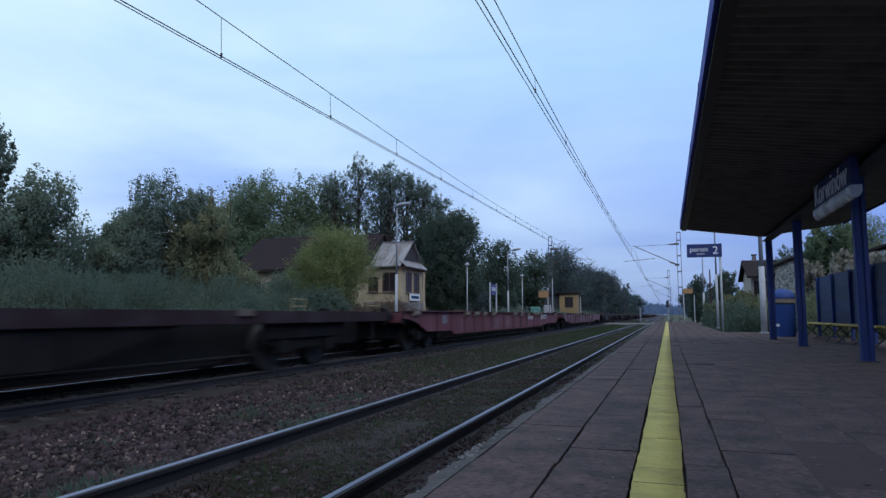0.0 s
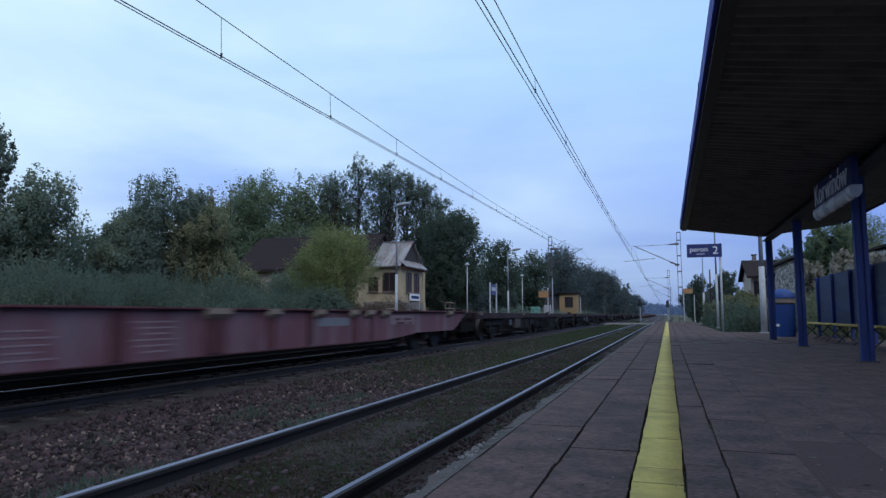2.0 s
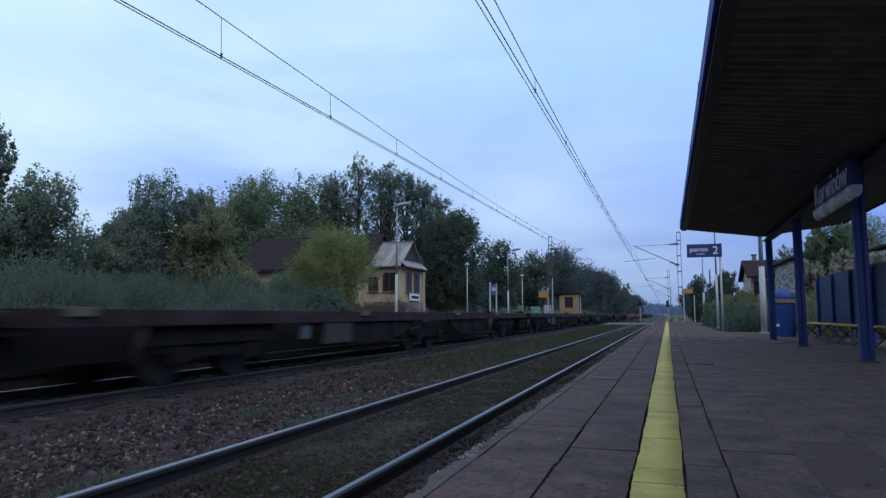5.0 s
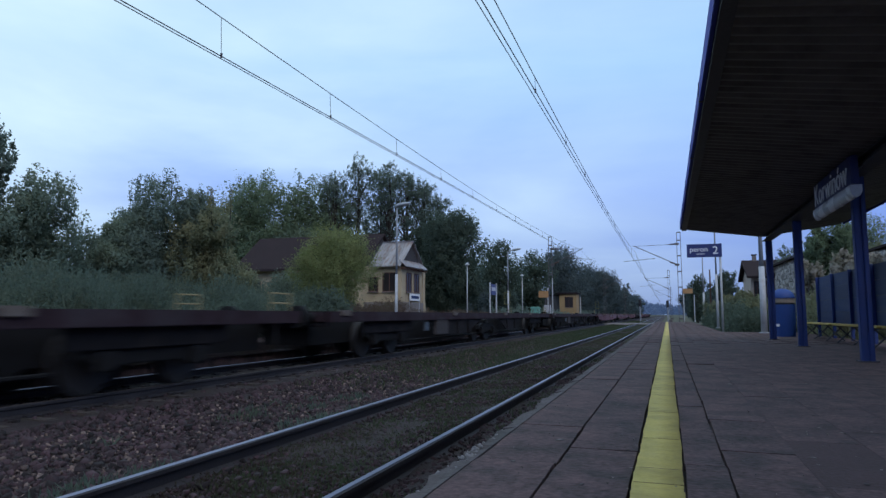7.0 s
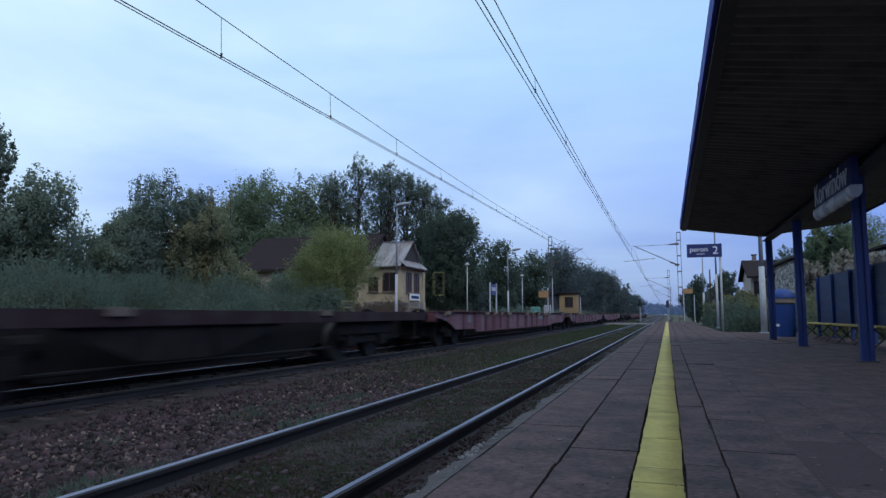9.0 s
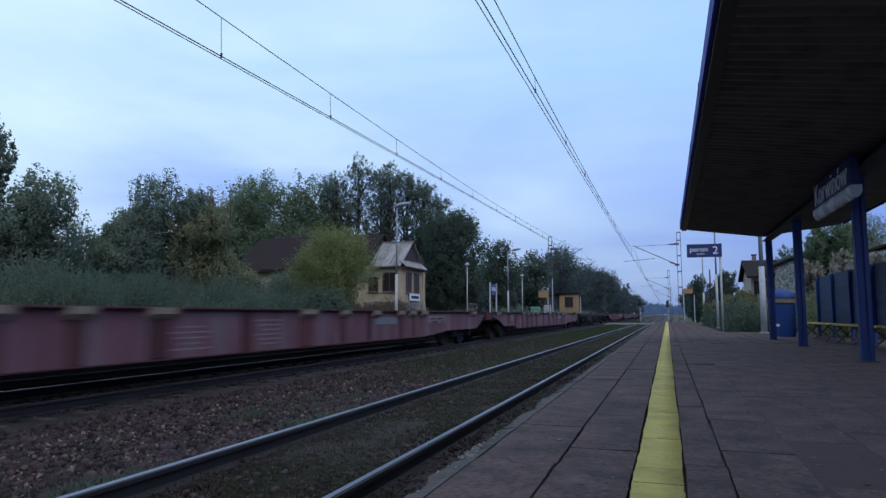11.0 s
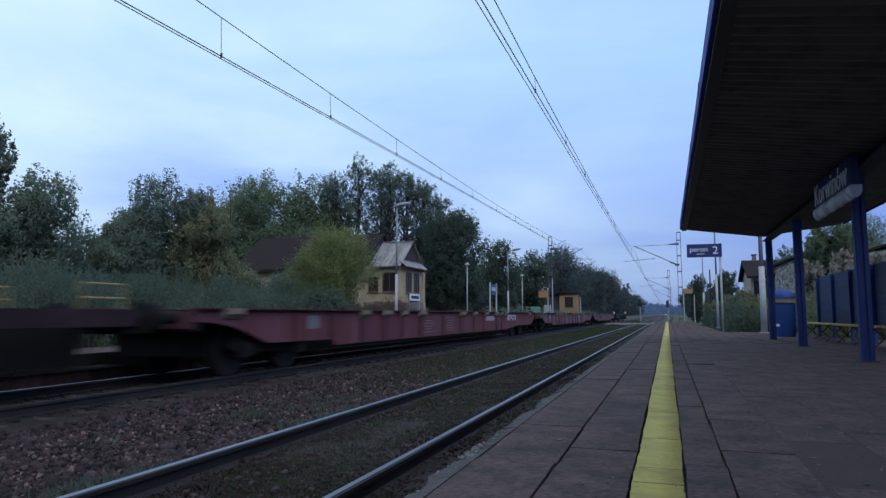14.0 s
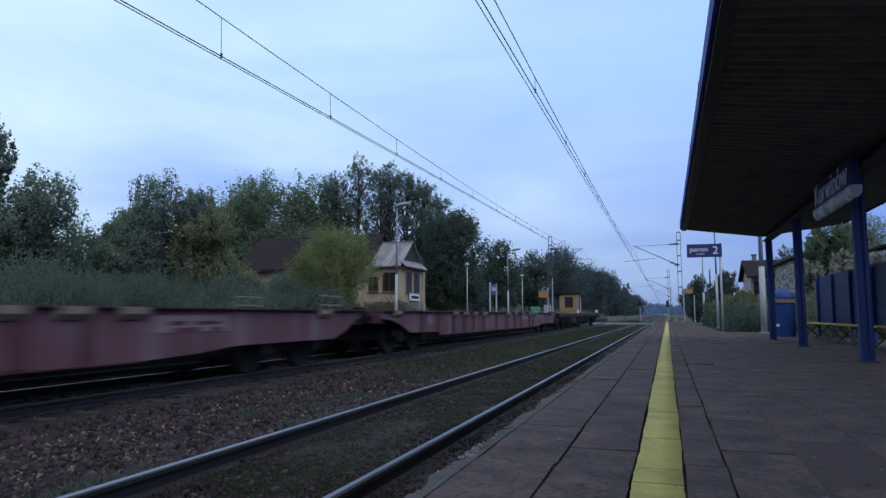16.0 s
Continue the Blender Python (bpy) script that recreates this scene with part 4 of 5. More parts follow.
def twin_leg_mast(x, y, h, toward, reach, label, zc, w=0.38):
    """Two channels joined by battens, with a cantilever that carries the wire."""
    t = thing("catenary_mast", pose(x, y, -0.4), label, "catenary mast", "catenary masts")
    for s in (-1, 1):
        b = prism([(s * w / 2 - 0.026, -0.05), (s * w / 2 + 0.026, -0.05), (s * w / 2 + 0.026, 0.05), (s * w / 2 - 0.026, 0.05)], "z", 0, h)
        for v in b.verts:
            if v.co.z > 1:
                v.co.x *= 0.88
        part("chord", b, M["mast"], t)
    for i in range(int(h / 1.5)):
        z_ = 0.7 + 1.5 * i
        q = w / 2 * 0.92
        part("batten", box(-q, q, -0.045, 0.045, z_ - 0.05, z_ + 0.05), M["mast"], t)
    part("cap_plate", box(-w * 0.5, w * 0.5, -0.05, 0.05, h - 0.08, h + 0.01), M["mast"], t)
    part("foundation", box(-0.4, 0.4, -0.35, 0.35, -0.4, 0.12, 0.03), M["kerb"], t)
    d = toward
    zt, zb = zc + (1.62 if d < 0 else 1.25), zc - 0.25
    arm = rod((d * 0.15, 0, zb), (d * reach, 0, zt + 0.08), 0.035, n=8)
    part("cantilever_arm", arm, M["mast"], t)
    part("tie_rod", rod((d * 0.15, 0, zt + 0.12), (d * (reach - 0.25), 0, zt + 0.02), 0.020, n=6), M["mast"], t)
    part("registration_arm", rod((d * reach * 0.52, 0, zb + 0.66), (d * (reach + 0.9), 0, zb + 0.42), 0.022, n=6), M["mast"], t)
    for zz in (zb, zt + 0.12):
        part("bracket", box(min(0, d * 0.42), max(0, d * 0.42), -0.05, 0.05, zz - 0.10, zz + 0.10, 0.01), M["mast"], t)
        part("insulator", rod((d * 0.45, 0, zz + (0.12 if zz == zb else 0)), (d * 0.85, 0, zz + (0.27 if zz == zb else -0.01)), 0.07, n=10), M["insulator"], t)
    return t


MAST_L = "slim twin-leg steel catenary mast with a cantilever arm"
twin_leg_mast(1.25, 66.0, 9.0, -1, 4.2, MAST_L, 6.1)
twin_leg_mast(0.45, 126, 9.2, -1, 4.2, MAST_L, 6.1)
twin_leg_mast(1.2, 190, 8.6, -1, 4.2, MAST_L, 6.1)
twin_leg_mast(-11.2, 66.6, 9.1, 1, 3.3, MAST_L, 6.45)
twin_leg_mast(-11.2, 128, 8.6, 1, 3.3, MAST_L, 6.45)
twin_leg_mast(-11.2, 190, 8.6, 1, 3.3, MAST_L, 6.45)

# light signal beyond the crossing
def signal(x, y, z0, h, label):
    sg = thing("railway_signal", pose(x, y, z0), label, "signal", "light signals")
    part("mast", rod((0, 0, 0), (0, 0, h - 0.9), 0.09, n=10), M["pole_dim"], sg)
    part("head", box(-0.22, 0.22, -0.12, 0.12, h - 0.95, h + 0.3, 0.08), M["signal_green"], sg, "dark signal head")
    part("ladder", box(0.14, 0.18, 0.12, 0.16, 0.2, h - 1.0), M["galv"], sg)
    for zz in (h - 0.7, h - 0.32, h + 0.06):
        part("hood", rod((0, -0.12, zz), (0, -0.34, zz), 0.13, n=12), M["signal_green"], sg)


signal(-4.45, 118, -0.7, 3.7, "dark signal head on a pale mast between the tracks")
signal(0.10, 118, -0.7, 3.5, "dark signal head beside a catenary mast")

# ---- old station house across the tracks ----


def window(parent, x, y, z, w, h, face, frame_mat="wood_brown"):
    """face 'x': on a wall that looks along +x; 'y': on a wall that looks along -y."""
    d = 0.05
    if face == "x":
        t = part("window", box(x - 0.03, x + 0.012, y - w / 2, y + w / 2, z, z + h), M["glass"], parent, "dark empty window")
        for a, b_, c, e_ in ((-w / 2 - d, -w / 2, -d, h + d), (w / 2, w / 2 + d, -d, h + d), (-w / 2, w / 2, h, h + d), (-w / 2, w / 2, -d, 0), (-0.02, 0.02, 0, h)):
            part("frame", box(x - 0.02, x + 0.04, y + a, y + b_, z + c, z + e_, 0.006), M[frame_mat], t)
        part("sill", box(x - 0.02, x + 0.12, y - w / 2 - 0.08, y + w / 2 + 0.08, z - d - 0.05, z - d, 0.01), M["plinth"], t)
    else:
        t = part("window", box(x - w / 2, x + w / 2, y - 0.012, y + 0.03, z, z + h), M["glass"], parent, "dark empty window")
        for a, b_, c, e_ in ((-w / 2 - d, -w / 2, -d, h + d), (w / 2, w / 2 + d, -d, h + d), (-w / 2, w / 2, h, h + d), (-w / 2, w / 2, -d, 0), (-0.02, 0.02, 0, h)):
            part("frame", box(x + a, x + b_, y - 0.04, y + 0.02, z + c, z + e_, 0.006), M[frame_mat], t)
        part("sill", box(x - w / 2 - 0.08, x + w / 2 + 0.08, y - 0.12, y + 0.02, z - d - 0.05, z - d, 0.01), M["plinth"], t)
    return t


hs = thing("station_house", pose(0, 0, 0), "old ochre station house with a weathered tin gable roof", "house")
part("wing_wall", box(-17.4, -15.0, 36.0, 39.5, -0.2, 3.62), M["ochre"], hs, "ochre rendered wall")
part("plinth", box(-17.45, -14.93, 35.93, 39.56, -0.2, 1.45, 0.02), M["plinth"], hs, "rough grey plinth")
# flared buttress at the corner
part("buttress", prism([(39.5, 3.4), (39.62, 3.4), (40.2, 0.0), (39.5, 0.0)], "x", -15.35, -14.95), M["ochre"], hs)
# tin roof of the wing: two slopes of standing seam sheets, ridge along x
ridge_z, eave_z = 5.22, 3.56
for s in (-1, 1):
    y_e, y_r = (37.75 + s * 2.1), 37.75
    for k in range(5):
        xa, xb = -17.0 + k * 0.42, -17.0 + (k + 1) * 0.42 - 0.015
        part("roof_sheet", prism([(y_e, eave_z), (y_r, ridge_z), (y_r, ridge_z + 0.05), (y_e, eave_z + 0.05)], "x", xa, xb), M["tin"], hs)
part("ridge_cap", box(-17.0, -14.9, 37.65, 37.85, ridge_z + 0.03, ridge_z + 0.08, 0.02), M["tin"], hs)
part("gable", prism([(36.1, 3.62), (39.4, 3.62), (37.75, ridge_z - 0.05)], "x", -15.2, -15.08), M["dull_panel"], hs, "dark boarded gable")
sk = prism([(-15.1, 3.98), (-14.62, 3.55), (-14.62, 3.60), (-15.1, 4.03)], "y", 35.75, 39.45)
part("skirt_roof", sk, M["tin"], hs, "small tin skirt roof under the gable")
for k in range(9):
    part("rafter_end", box(-14.95, -14.70, 35.85 + k * 0.46, 35.95 + k * 0.46, 3.42, 3.52), M["wood_brown"], hs)
window(hs, -15.0, 37.15, 2.12, 0.78, 1.10, "x")
window(hs, -15.0, 38.45, 2.12, 0.78, 1.10, "x")
window(hs, -15.78, 36.0, 2.12, 0.80, 1.06, "y")
window(hs, -16.83, 36.0, 2.12, 0.55, 0.80, "y")
# main block behind
part("main_wall", box(-30.0, -17.6, 41.3, 47.0, -0.2, 4.1), M["ochre"], hs, "ochre rendered wall")
part("main_roof", prism([(40.6, 3.85), (44.1, 6.56), (47.7, 3.85), (47.7, 4.0), (44.1, 6.72), (40.6, 4.0)], "x", -30.6, -19.75), M["roof"], hs, "dark brown roof")
part("main_gable", prism([(41.3, 4.05), (47.0, 4.05), (44.1, 6.4)], "x", -20.05, -19.95), M["dull_panel"], hs)
for xx in (-29, -26.5, -24, -21.5):
    window(hs, xx, 41.3, 1.7, 0.9, 1.5, "y")

sn = thing("station_board", pose(-14.9, 37.95, 1.55), "white station name board with unreadable blue lettering", "sign")
part("panel", box(-0.02, 0.02, -0.85, 0.85, 0, 0.44, 0.01), M["sign_white"], sn)
part("lettering_bar", box(0.02, 0.026, -0.62, 0.62, 0.13, 0.31), M["blue_board"], sn, "blue bar of lettering")
for yy in (-0.8, 0.85):
    part("post", rod((-0.04, yy, -1.6), (-0.04, yy, 0.3), 0.035, n=8), M["galv"], sn)

# hut, signs and boxes on the far platform
ht = thing("wooden_hut", pose(-11.95, 92, 0), "small yellow wooden hut with a flat brown roof", "hut")
part("wall", box(-2.3, 0.0, 0, 3.0, -0.2, 3.55), M["hut"], ht)
part("front_wall", box(-2.32, 0.02, -0.06, 0.0, 1.2, 3.5), M["hut"], ht)
part("roof", box(-2.7, 0.25, -0.4, 3.3, 3.56, 3.76, 0.03), M["roof"], ht)
window(ht, -1.0, -0.06, 1.75, 1.05, 1.35, "y")
part("side_post", rod((0.45, 1.0, 0), (0.45, 1.0, 3.2), 0.07, n=8), M["pole"], ht)
part("side_shed", box(-4.6, -2.35, 1.0, 3.0, -0.2, 3.4, 0.02), M["plate_grey"], ht, "grey shed joined to the hut")
part("shed_roof", box(-4.9, -2.32, 0.7, 3.3, 3.41, 3.52, 0.02), M["roof"], ht)

nb2 = thing("platform_name_sign", pose(-12.2, 47.0, 0), "blue and white sign on two pale posts", "sign")
for yy in (-0.9, 0.95):
    part("post", rod((0, yy, 0), (0, yy, 3.05), 0.055, n=10), M["pole"], nb2)
part("panel", box(-0.03, 0.03, -0.72, 0.80, 2.15, 2.95, 0.01), M["sign_blue"], nb2)
part("lettering_bar", box(0.03, 0.036, -0.55, 0.6, 2.45, 2.72), M["sign_grey"], nb2, "pale bar of lettering")
ob_ = thing("information_board", pose(-11.4, 66.0, 0), "orange-yellow board on a thin post", "sign")
part("post", rod((0, 0, 0), (0, 0, 3.4), 0.05, n=8), M["pole"], ob_)
part("panel", box(-0.95, 0.06, -0.06, -0.03, 2.42, 3.08, 0.01), M["orange"], ob_)
pk = thing("thin_post", pose(-11.0, 66.4, 0), "thin pale post beside the mast", "post")
part("shaft", rod((0, 0, 0), (0, 0, 4.4), 0.06, 0.05, 8), M["pole"], pk)
gb = thing("grit_box", pose(-12.8, 66.5, 0), "pale green plastic grit box", "box")
part("body", box(-0.42, 0.42, -0.35, 0.35, 0, 1.2, 0.05, taper=(1.06, 1.06)), M["green_box"], gb)
part("lid", box(-0.5, 0.5, -0.42, 0.42, 1.2, 1.5, 0.10), M["green_box"], gb)
gb2 = thing("cable_cabinet", pose(-11.9, 68.5, 0), "light grey cable cabinet", "cabinet")
part("body", box(-0.35, 0.35, -0.25, 0.25, 0, 1.7, 0.03), M["sign_grey"], gb2)

# house behind the platform on the other side
rh = thing("brick_house", pose(0.42, 0, 0), "beige house with a steep dark roof and a chimney", "house")
part("wall", box(5.15, 9.2, 49.6, 54.4, 0.2, 3.45), M["beige_wall"], rh)
part("roof", prism([(49.0, 3.18), (52.0, 4.46), (55.0, 3.18), (55.0, 3.34), (52.0, 4.64), (49.0, 3.34)], "x", 4.84, 9.5), M["roof"], rh)
part("gable", prism([(49.6, 3.45), (54.4, 3.45), (52.0, 4.40)], "x", 5.16, 5.26), M["beige_wall"], rh)
ch = part("chimney", box(5.55, 5.82, 51.8, 52.1, 4.3, 4.98, 0.02), M["plinth"], rh)
part("chimney_cap", box(5.51, 5.86, 51.76, 52.14, 4.98, 5.05, 0.01), M["roof"], ch)
for xx in (5.52, 6.3, 7.1):
    window(rh, xx, 49.6, 1.8, 0.34, 1.15, "y")

# long barn of pale rubble stone along the station yard
barn = thing("stone_barn", pose(0, 0, 0), "long low barn of pale rubble limestone under a dark roof", "barn")
part("wall", box(7.06, 11.8, 40.4, 49.4, 0.0, 3.92), M["stone_joint"], barn, "limestone wall with dark joints")
part("roof", prism([(6.75, 3.88), (9.4, 4.10), (12.1, 3.88), (12.1, 4.00), (9.4, 4.22), (6.75, 4.00)], "y", 40.1, 49.55), M["roof"], barn, "dark sheet roof")
for yy in (42.6, 46.6):
    part("slit_window", box(7.02, 7.07, yy - 0.2, yy + 0.2, 2.0, 2.9), M["glass"], barn)
stone_rng = np.random.default_rng(64)
rubble = []
for k in range(7):
    b = bmesh.new()
    bmesh.ops.create_cube(b, size=1)
    bmesh.ops.bevel(b, geom=b.edges[:], offset=0.16, segments=1, affect="EDGES")
    for v in b.verts:
        v.co = Vector((v.co.x * 0.14, v.co.y * 0.36, v.co.z * 0.22)) + Vector((stone_rng.normal() * 0.01, stone_rng.normal() * 0.035, stone_rng.normal() * 0.026))
    rubble.append(mesh_of(b, "rubble_stone", M["limestone"]))


def lay_stones(wall_of, x, y0, y1, z0, rows):
    """Courses of uneven rubble, each stone a little proud of the joints."""
    for row in range(rows):
        yy = y0 + stone_rng.uniform(0, 0.3)
        while yy < y1 - 0.5:
            ln = stone_rng.uniform(0.6, 1.25)
            share("rubble_stone", rubble[stone_rng.integers(7)], wall_of, pose(x + stone_rng.normal() * 0.012, yy + ln * 0.18, z0 + 0.22 * row + stone_rng.normal() * 0.035, stone_rng.normal() * 9) @ Matrix.Diagonal((1, ln, stone_rng.uniform(0.85, 1.12), 1)))
            yy += 0.38 * ln


lay_stones(barn, 7.05, 40.5, 49.3, 2.05, 9)
shed = thing("stone_shed", pose(0, 0, 0), "low shed of pale rubble stone behind the board fence", "shed")
part("wall", box(7.06, 9.6, 22.0, 31.4, 0.0, 2.96), M["stone_joint"], shed, "rubble wall with dark joints")
part("roof", prism([(6.9, 2.95), (9.8, 3.2), (9.8, 3.29), (6.9, 3.04)], "y", 21.8, 31.6), M["roof"], shed, "thin dark roof")
lay_stones(shed, 7.05, 22.0, 31.3, 1.65, 6)

# ---- trees and undergrowth ----


def blobs_round(h0, h1, r, k, rng, spread=0.55):
    """Blobs that fill a round crown from h0 to h1 with radius r."""
    out = []
    for _ in range(k):
        u = rng.uniform(0, 1)
        z = h0 + (h1 - h0) * (0.12 + 0.76 * u)
        lim = r * spread * math.sqrt(max(0.05, 1 - (2 * u - 1) ** 2 * 0.8))
        a = rng.uniform(0, 6.283)
        d = lim * math.sqrt(rng.uniform(0, 1))
        out.append((d * math.cos(a), d * math.sin(a), z, r * rng.uniform(0.36, 0.58), (h1 - h0) * rng.uniform(0.15, 0.23)))
    return out


TREES = [
    # name, x, y, z, crown bottom, top, radius, material, leaves, leaf size, label
    ("tree", -24.3, 17.4, 0.3, 0.8, 8.2, 1.3, "leaf_dark", 5200, 0.13, "tall dark green broadleaf tree above weeds"),
    ("tree", -23.3, 18.5, 0.3, 0.2, 5.5, 2.1, "leaf", 13000, 0.12, "rounded green tree behind tall weeds"),
    ("tree", -23.2, 23.4, 0.3, 0.2, 5.3, 1.7, "leaf", 9000, 0.12, "leafy green tree with thin outer twigs"),
    ("tree", -21.7, 26.0, 0.3, 0.2, 6.3, 1.7, "leaf_dark", 9000, 0.12, "dense green tree beside an olive one"),
    ("bush", -12.9, 23.2, -0.2, 0.0, 1.75, 1.0, "leaf_far", 5000, 0.09, "low dark green shrub beside dry weeds"),
    ("bush", -22.9, 21.8, 0.3, 0.0, 3.3, 1.7, "leaf", 8000, 0.12, "green thicket between two trees"),
    ("bush", -24.6, 22.6, 0.3, 0.0, 3.9, 1.9, "leaf_dark", 8000, 0.12, "dark thicket between two trees"),
    ("bush", -25.9, 25.5, 0.3, 0.2, 4.0, 2.2, "leaf_dark", 6000, 0.12, "dense dark thicket between trees"),
    ("tree", -23.0, 24.6, 0.3, 0.3, 6.7, 2.5, "leaf_dark", 17000, 0.12, "broad green tree with an uneven crown"),
    ("tree", -20.9, 25.6, 0.3, 0.2, 5.9, 2.2, "leaf_olive", 13000, 0.12, "broad olive-green tree turning yellow at its side"),
    ("tree", -37.2, 50.5, 0.4, 0.5, 11.6, 4.2, "leaf_light", 13000, 0.17, "green tree behind the old house"),
    ("bush", -31.0, 50.5, 0.4, 0.2, 7.6, 3.6, "leaf", 9000, 0.17, "dark thicket behind the old house"),
    ("bush", -25.5, 51.0, 0.4, 0.2, 6.6, 3.4, "leaf", 9000, 0.17, "dark thicket behind the old house"),
    ("bush", -26.8, 36.0, 0.3, 0.0, 2.9, 2.1, "leaf_olive", 5000, 0.11, "low olive thicket before the old house"),
    ("bush", -23.2, 36.5, 0.3, 0.0, 3.0, 2.0, "leaf", 5000, 0.11, "low green thicket before the old house"),
    ("bush", -20.0, 34.5, 0.3, 0.0, 2.6, 1.6, "leaf_olive", 4000, 0.10, "low olive thicket before the old house"),
    ("tree", -33.8, 49.8, 0.4, 1.0, 12.4, 4.3, "leaf_light", 19000, 0.16, "tall rounded green tree behind the house"),
    ("tree", -40.0, 51.0, 0.4, 1.0, 11.0, 4.2, "leaf_light", 9000, 0.16, "green tree behind the thicket"),
    ("tree", -30.8, 54.5, 0.4, 3.0, 13.2, 4.0, "leaf_light", 13000, 0.17, "tall green tree behind the house"),
    ("tree", -17.4, 53.2, 0.2, 0.1, 8.9, 3.5, "leaf_far", 30000, 0.15, "dense dark round tree beside the platform"),
    ("tree", -21.0, 57.0, 0.2, 0.5, 10.6, 2.8, "leaf_far", 11000, 0.16, "dark dense tree behind the station house"),
    ("bush", -15.9, 29.6, 0.2, 0.2, 4.9, 2.4, "leaf_yellow", 15000, 0.09, "yellow-green bush before the old house"),
    ("bush", -17.6, 30.6, 0.2, 0.2, 4.3, 1.7, "leaf_yellow", 7000, 0.09, "yellow-green bush before the old house"),
    ("tree", -24.5, 88.0, 0.2, 0.3, 9.6, 4.0, "leaf_far", 8000, 0.20, "dark tree closing the gap beyond the house"),
    ("tree", -21.5, 101.0, 0.2, 0.3, 9.8, 4.2, "leaf_far", 8000, 0.21, "dark tree behind the hut"),
    ("tree", -23.5, 65.0, 0.2, 0.3, 8.4, 3.4, "leaf_far", 8000, 0.18, "dark tree behind the station house"),
    ("bush", -29.5, 24.0, 0.3, 0.0, 3.9, 2.6, "leaf_dark", 6000, 0.13, "dense dark thicket behind the weeds"),
    ("bush", -29.0, 19.0, 0.3, 0.0, 4.2, 2.6, "leaf_dark", 6000, 0.13, "dense dark thicket behind the weeds"),
    ("bush", -24.5, 27.6, 0.3, 0.0, 3.6, 2.2, "leaf_dark", 6000, 0.13, "dense dark thicket behind the weeds"),
    ("bush", -22.0, 29.6, 0.3, 0.0, 2.9, 1.9, "leaf_olive", 5000, 0.11, "low olive thicket before the house"),
    ("tree", -20.5, 82.8, 0.2, 0.6, 9.9, 3.3, "leaf_far", 10000, 0.19, "dark tree beyond the station house"),
    ("tree", -18.4, 94.5, 0.2, 0.5, 9.2, 3.6, "leaf_far", 9000, 0.20, "dark tree behind the hut"),
    ("tree", -22.5, 72.0, 0.2, 0.5, 7.5, 3.0, "leaf_far", 7000, 0.19, "low dark tree beside the far platform"),
    ("tree", -18.2, 110.0, 0.2, 0.5, 10.6, 4.3, "leaf_painted_haze", 9000, 0.22, "dark tree along the line"),
    ("tree", -17.8, 121.0, 0.2, 0.5, 12.2, 5.0, "leaf_painted_haze", 9000, 0.24, "tall green tree along the line"),
    ("tree", -17.5, 138.0, 0.2, 0.5, 12.0, 5.0, "leaf_painted_haze", 9000, 0.25, "tall green tree along the line"),
    ("tree", -17.0, 155.0, 0.2, 0.5, 11.8, 5.2, "leaf_painted_haze", 8000, 0.27, "tall green tree along the line"),
    ("tree", -17.0, 178.0, 0.2, 0.5, 12.0, 6.0, "leaf_painted_haze", 8000, 0.30, "tall green tree along the line"),
    ("tree", -16.5, 208.0, 0.2, 0.5, 11.6, 6.5, "leaf_painted_haze", 8000, 0.33, "tall green tree along the line"),
    ("tree", 3.4, 82.0, -0.1, 0.2, 5.4, 1.4, "leaf_far", 5000, 0.13, "slender dark tree beside the line"),
    ("tree", 5.3, 66.0, 0.0, 0.2, 4.6, 1.5, "leaf_far", 5000, 0.12, "small dark tree beside the platform"),
    ("tree", 4.2, 96.0, 0.0, 0.2, 4.4, 2.0, "leaf_far", 4000, 0.15, "small dark tree beside the line"),
    ("tree", 8.3, 36.8, 0.1, 0.3, 5.2, 1.3, "leaf_light", 11000, 0.105, "green tree between the stone barn and the shed"),
    ("tree", 7.15, 36.9, 0.1, 0.2, 4.9, 0.95, "leaf_light", 9000, 0.105, "green tree between the stone barn and the shed"),
    ("tree", 10.2, 37.6, 0.1, 0.3, 4.0, 1.4, "leaf_olive", 8000, 0.105, "olive tree behind the stone shed"),
    ("tree", 12.9, 52.5, 0.3, 0.5, 7.6, 2.2, "leaf_light", 13000, 0.105, "green tree behind the stone barn"),
    ("tree", 18.2, 52.5, 0.3, 0.5, 4.9, 2.8, "leaf_dark", 8000, 0.14, "green tree beyond the fence"),
    ("tree", 5.4, 128.0, 0.0, 0.2, 4.6, 2.2, "leaf_painted_haze", 3000, 0.22, "dark tree along the far line"),
    ("tree", 5.8, 152.0, 0.0, 0.2, 5.8, 2.8, "leaf_painted_haze", 3000, 0.26, "dark tree along the far line"),
    ("tree", 6.4, 186.0, 0.0, 0.2, 7.4, 3.6, "leaf_painted_haze", 3500, 0.30, "dark tree along the far line"),
    ("tree", 7.2, 222.0, 0.0, 0.2, 8.6, 4.4, "leaf_painted_haze", 3500, 0.36, "dark tree along the far line"),
    ("tree", -32.3, 51.7, 0.4, 1.0, 12.4, 3.0, "leaf_light", 11000, 0.16, "tall green tree behind the house"),
    ("bush", 8.0, 50.5, 0.3, 0.5, 5.0, 1.1, "leaf_dark", 3500, 0.11, "thin dark shrub beside a house"),
]
tr = np.random.default_rng(77)
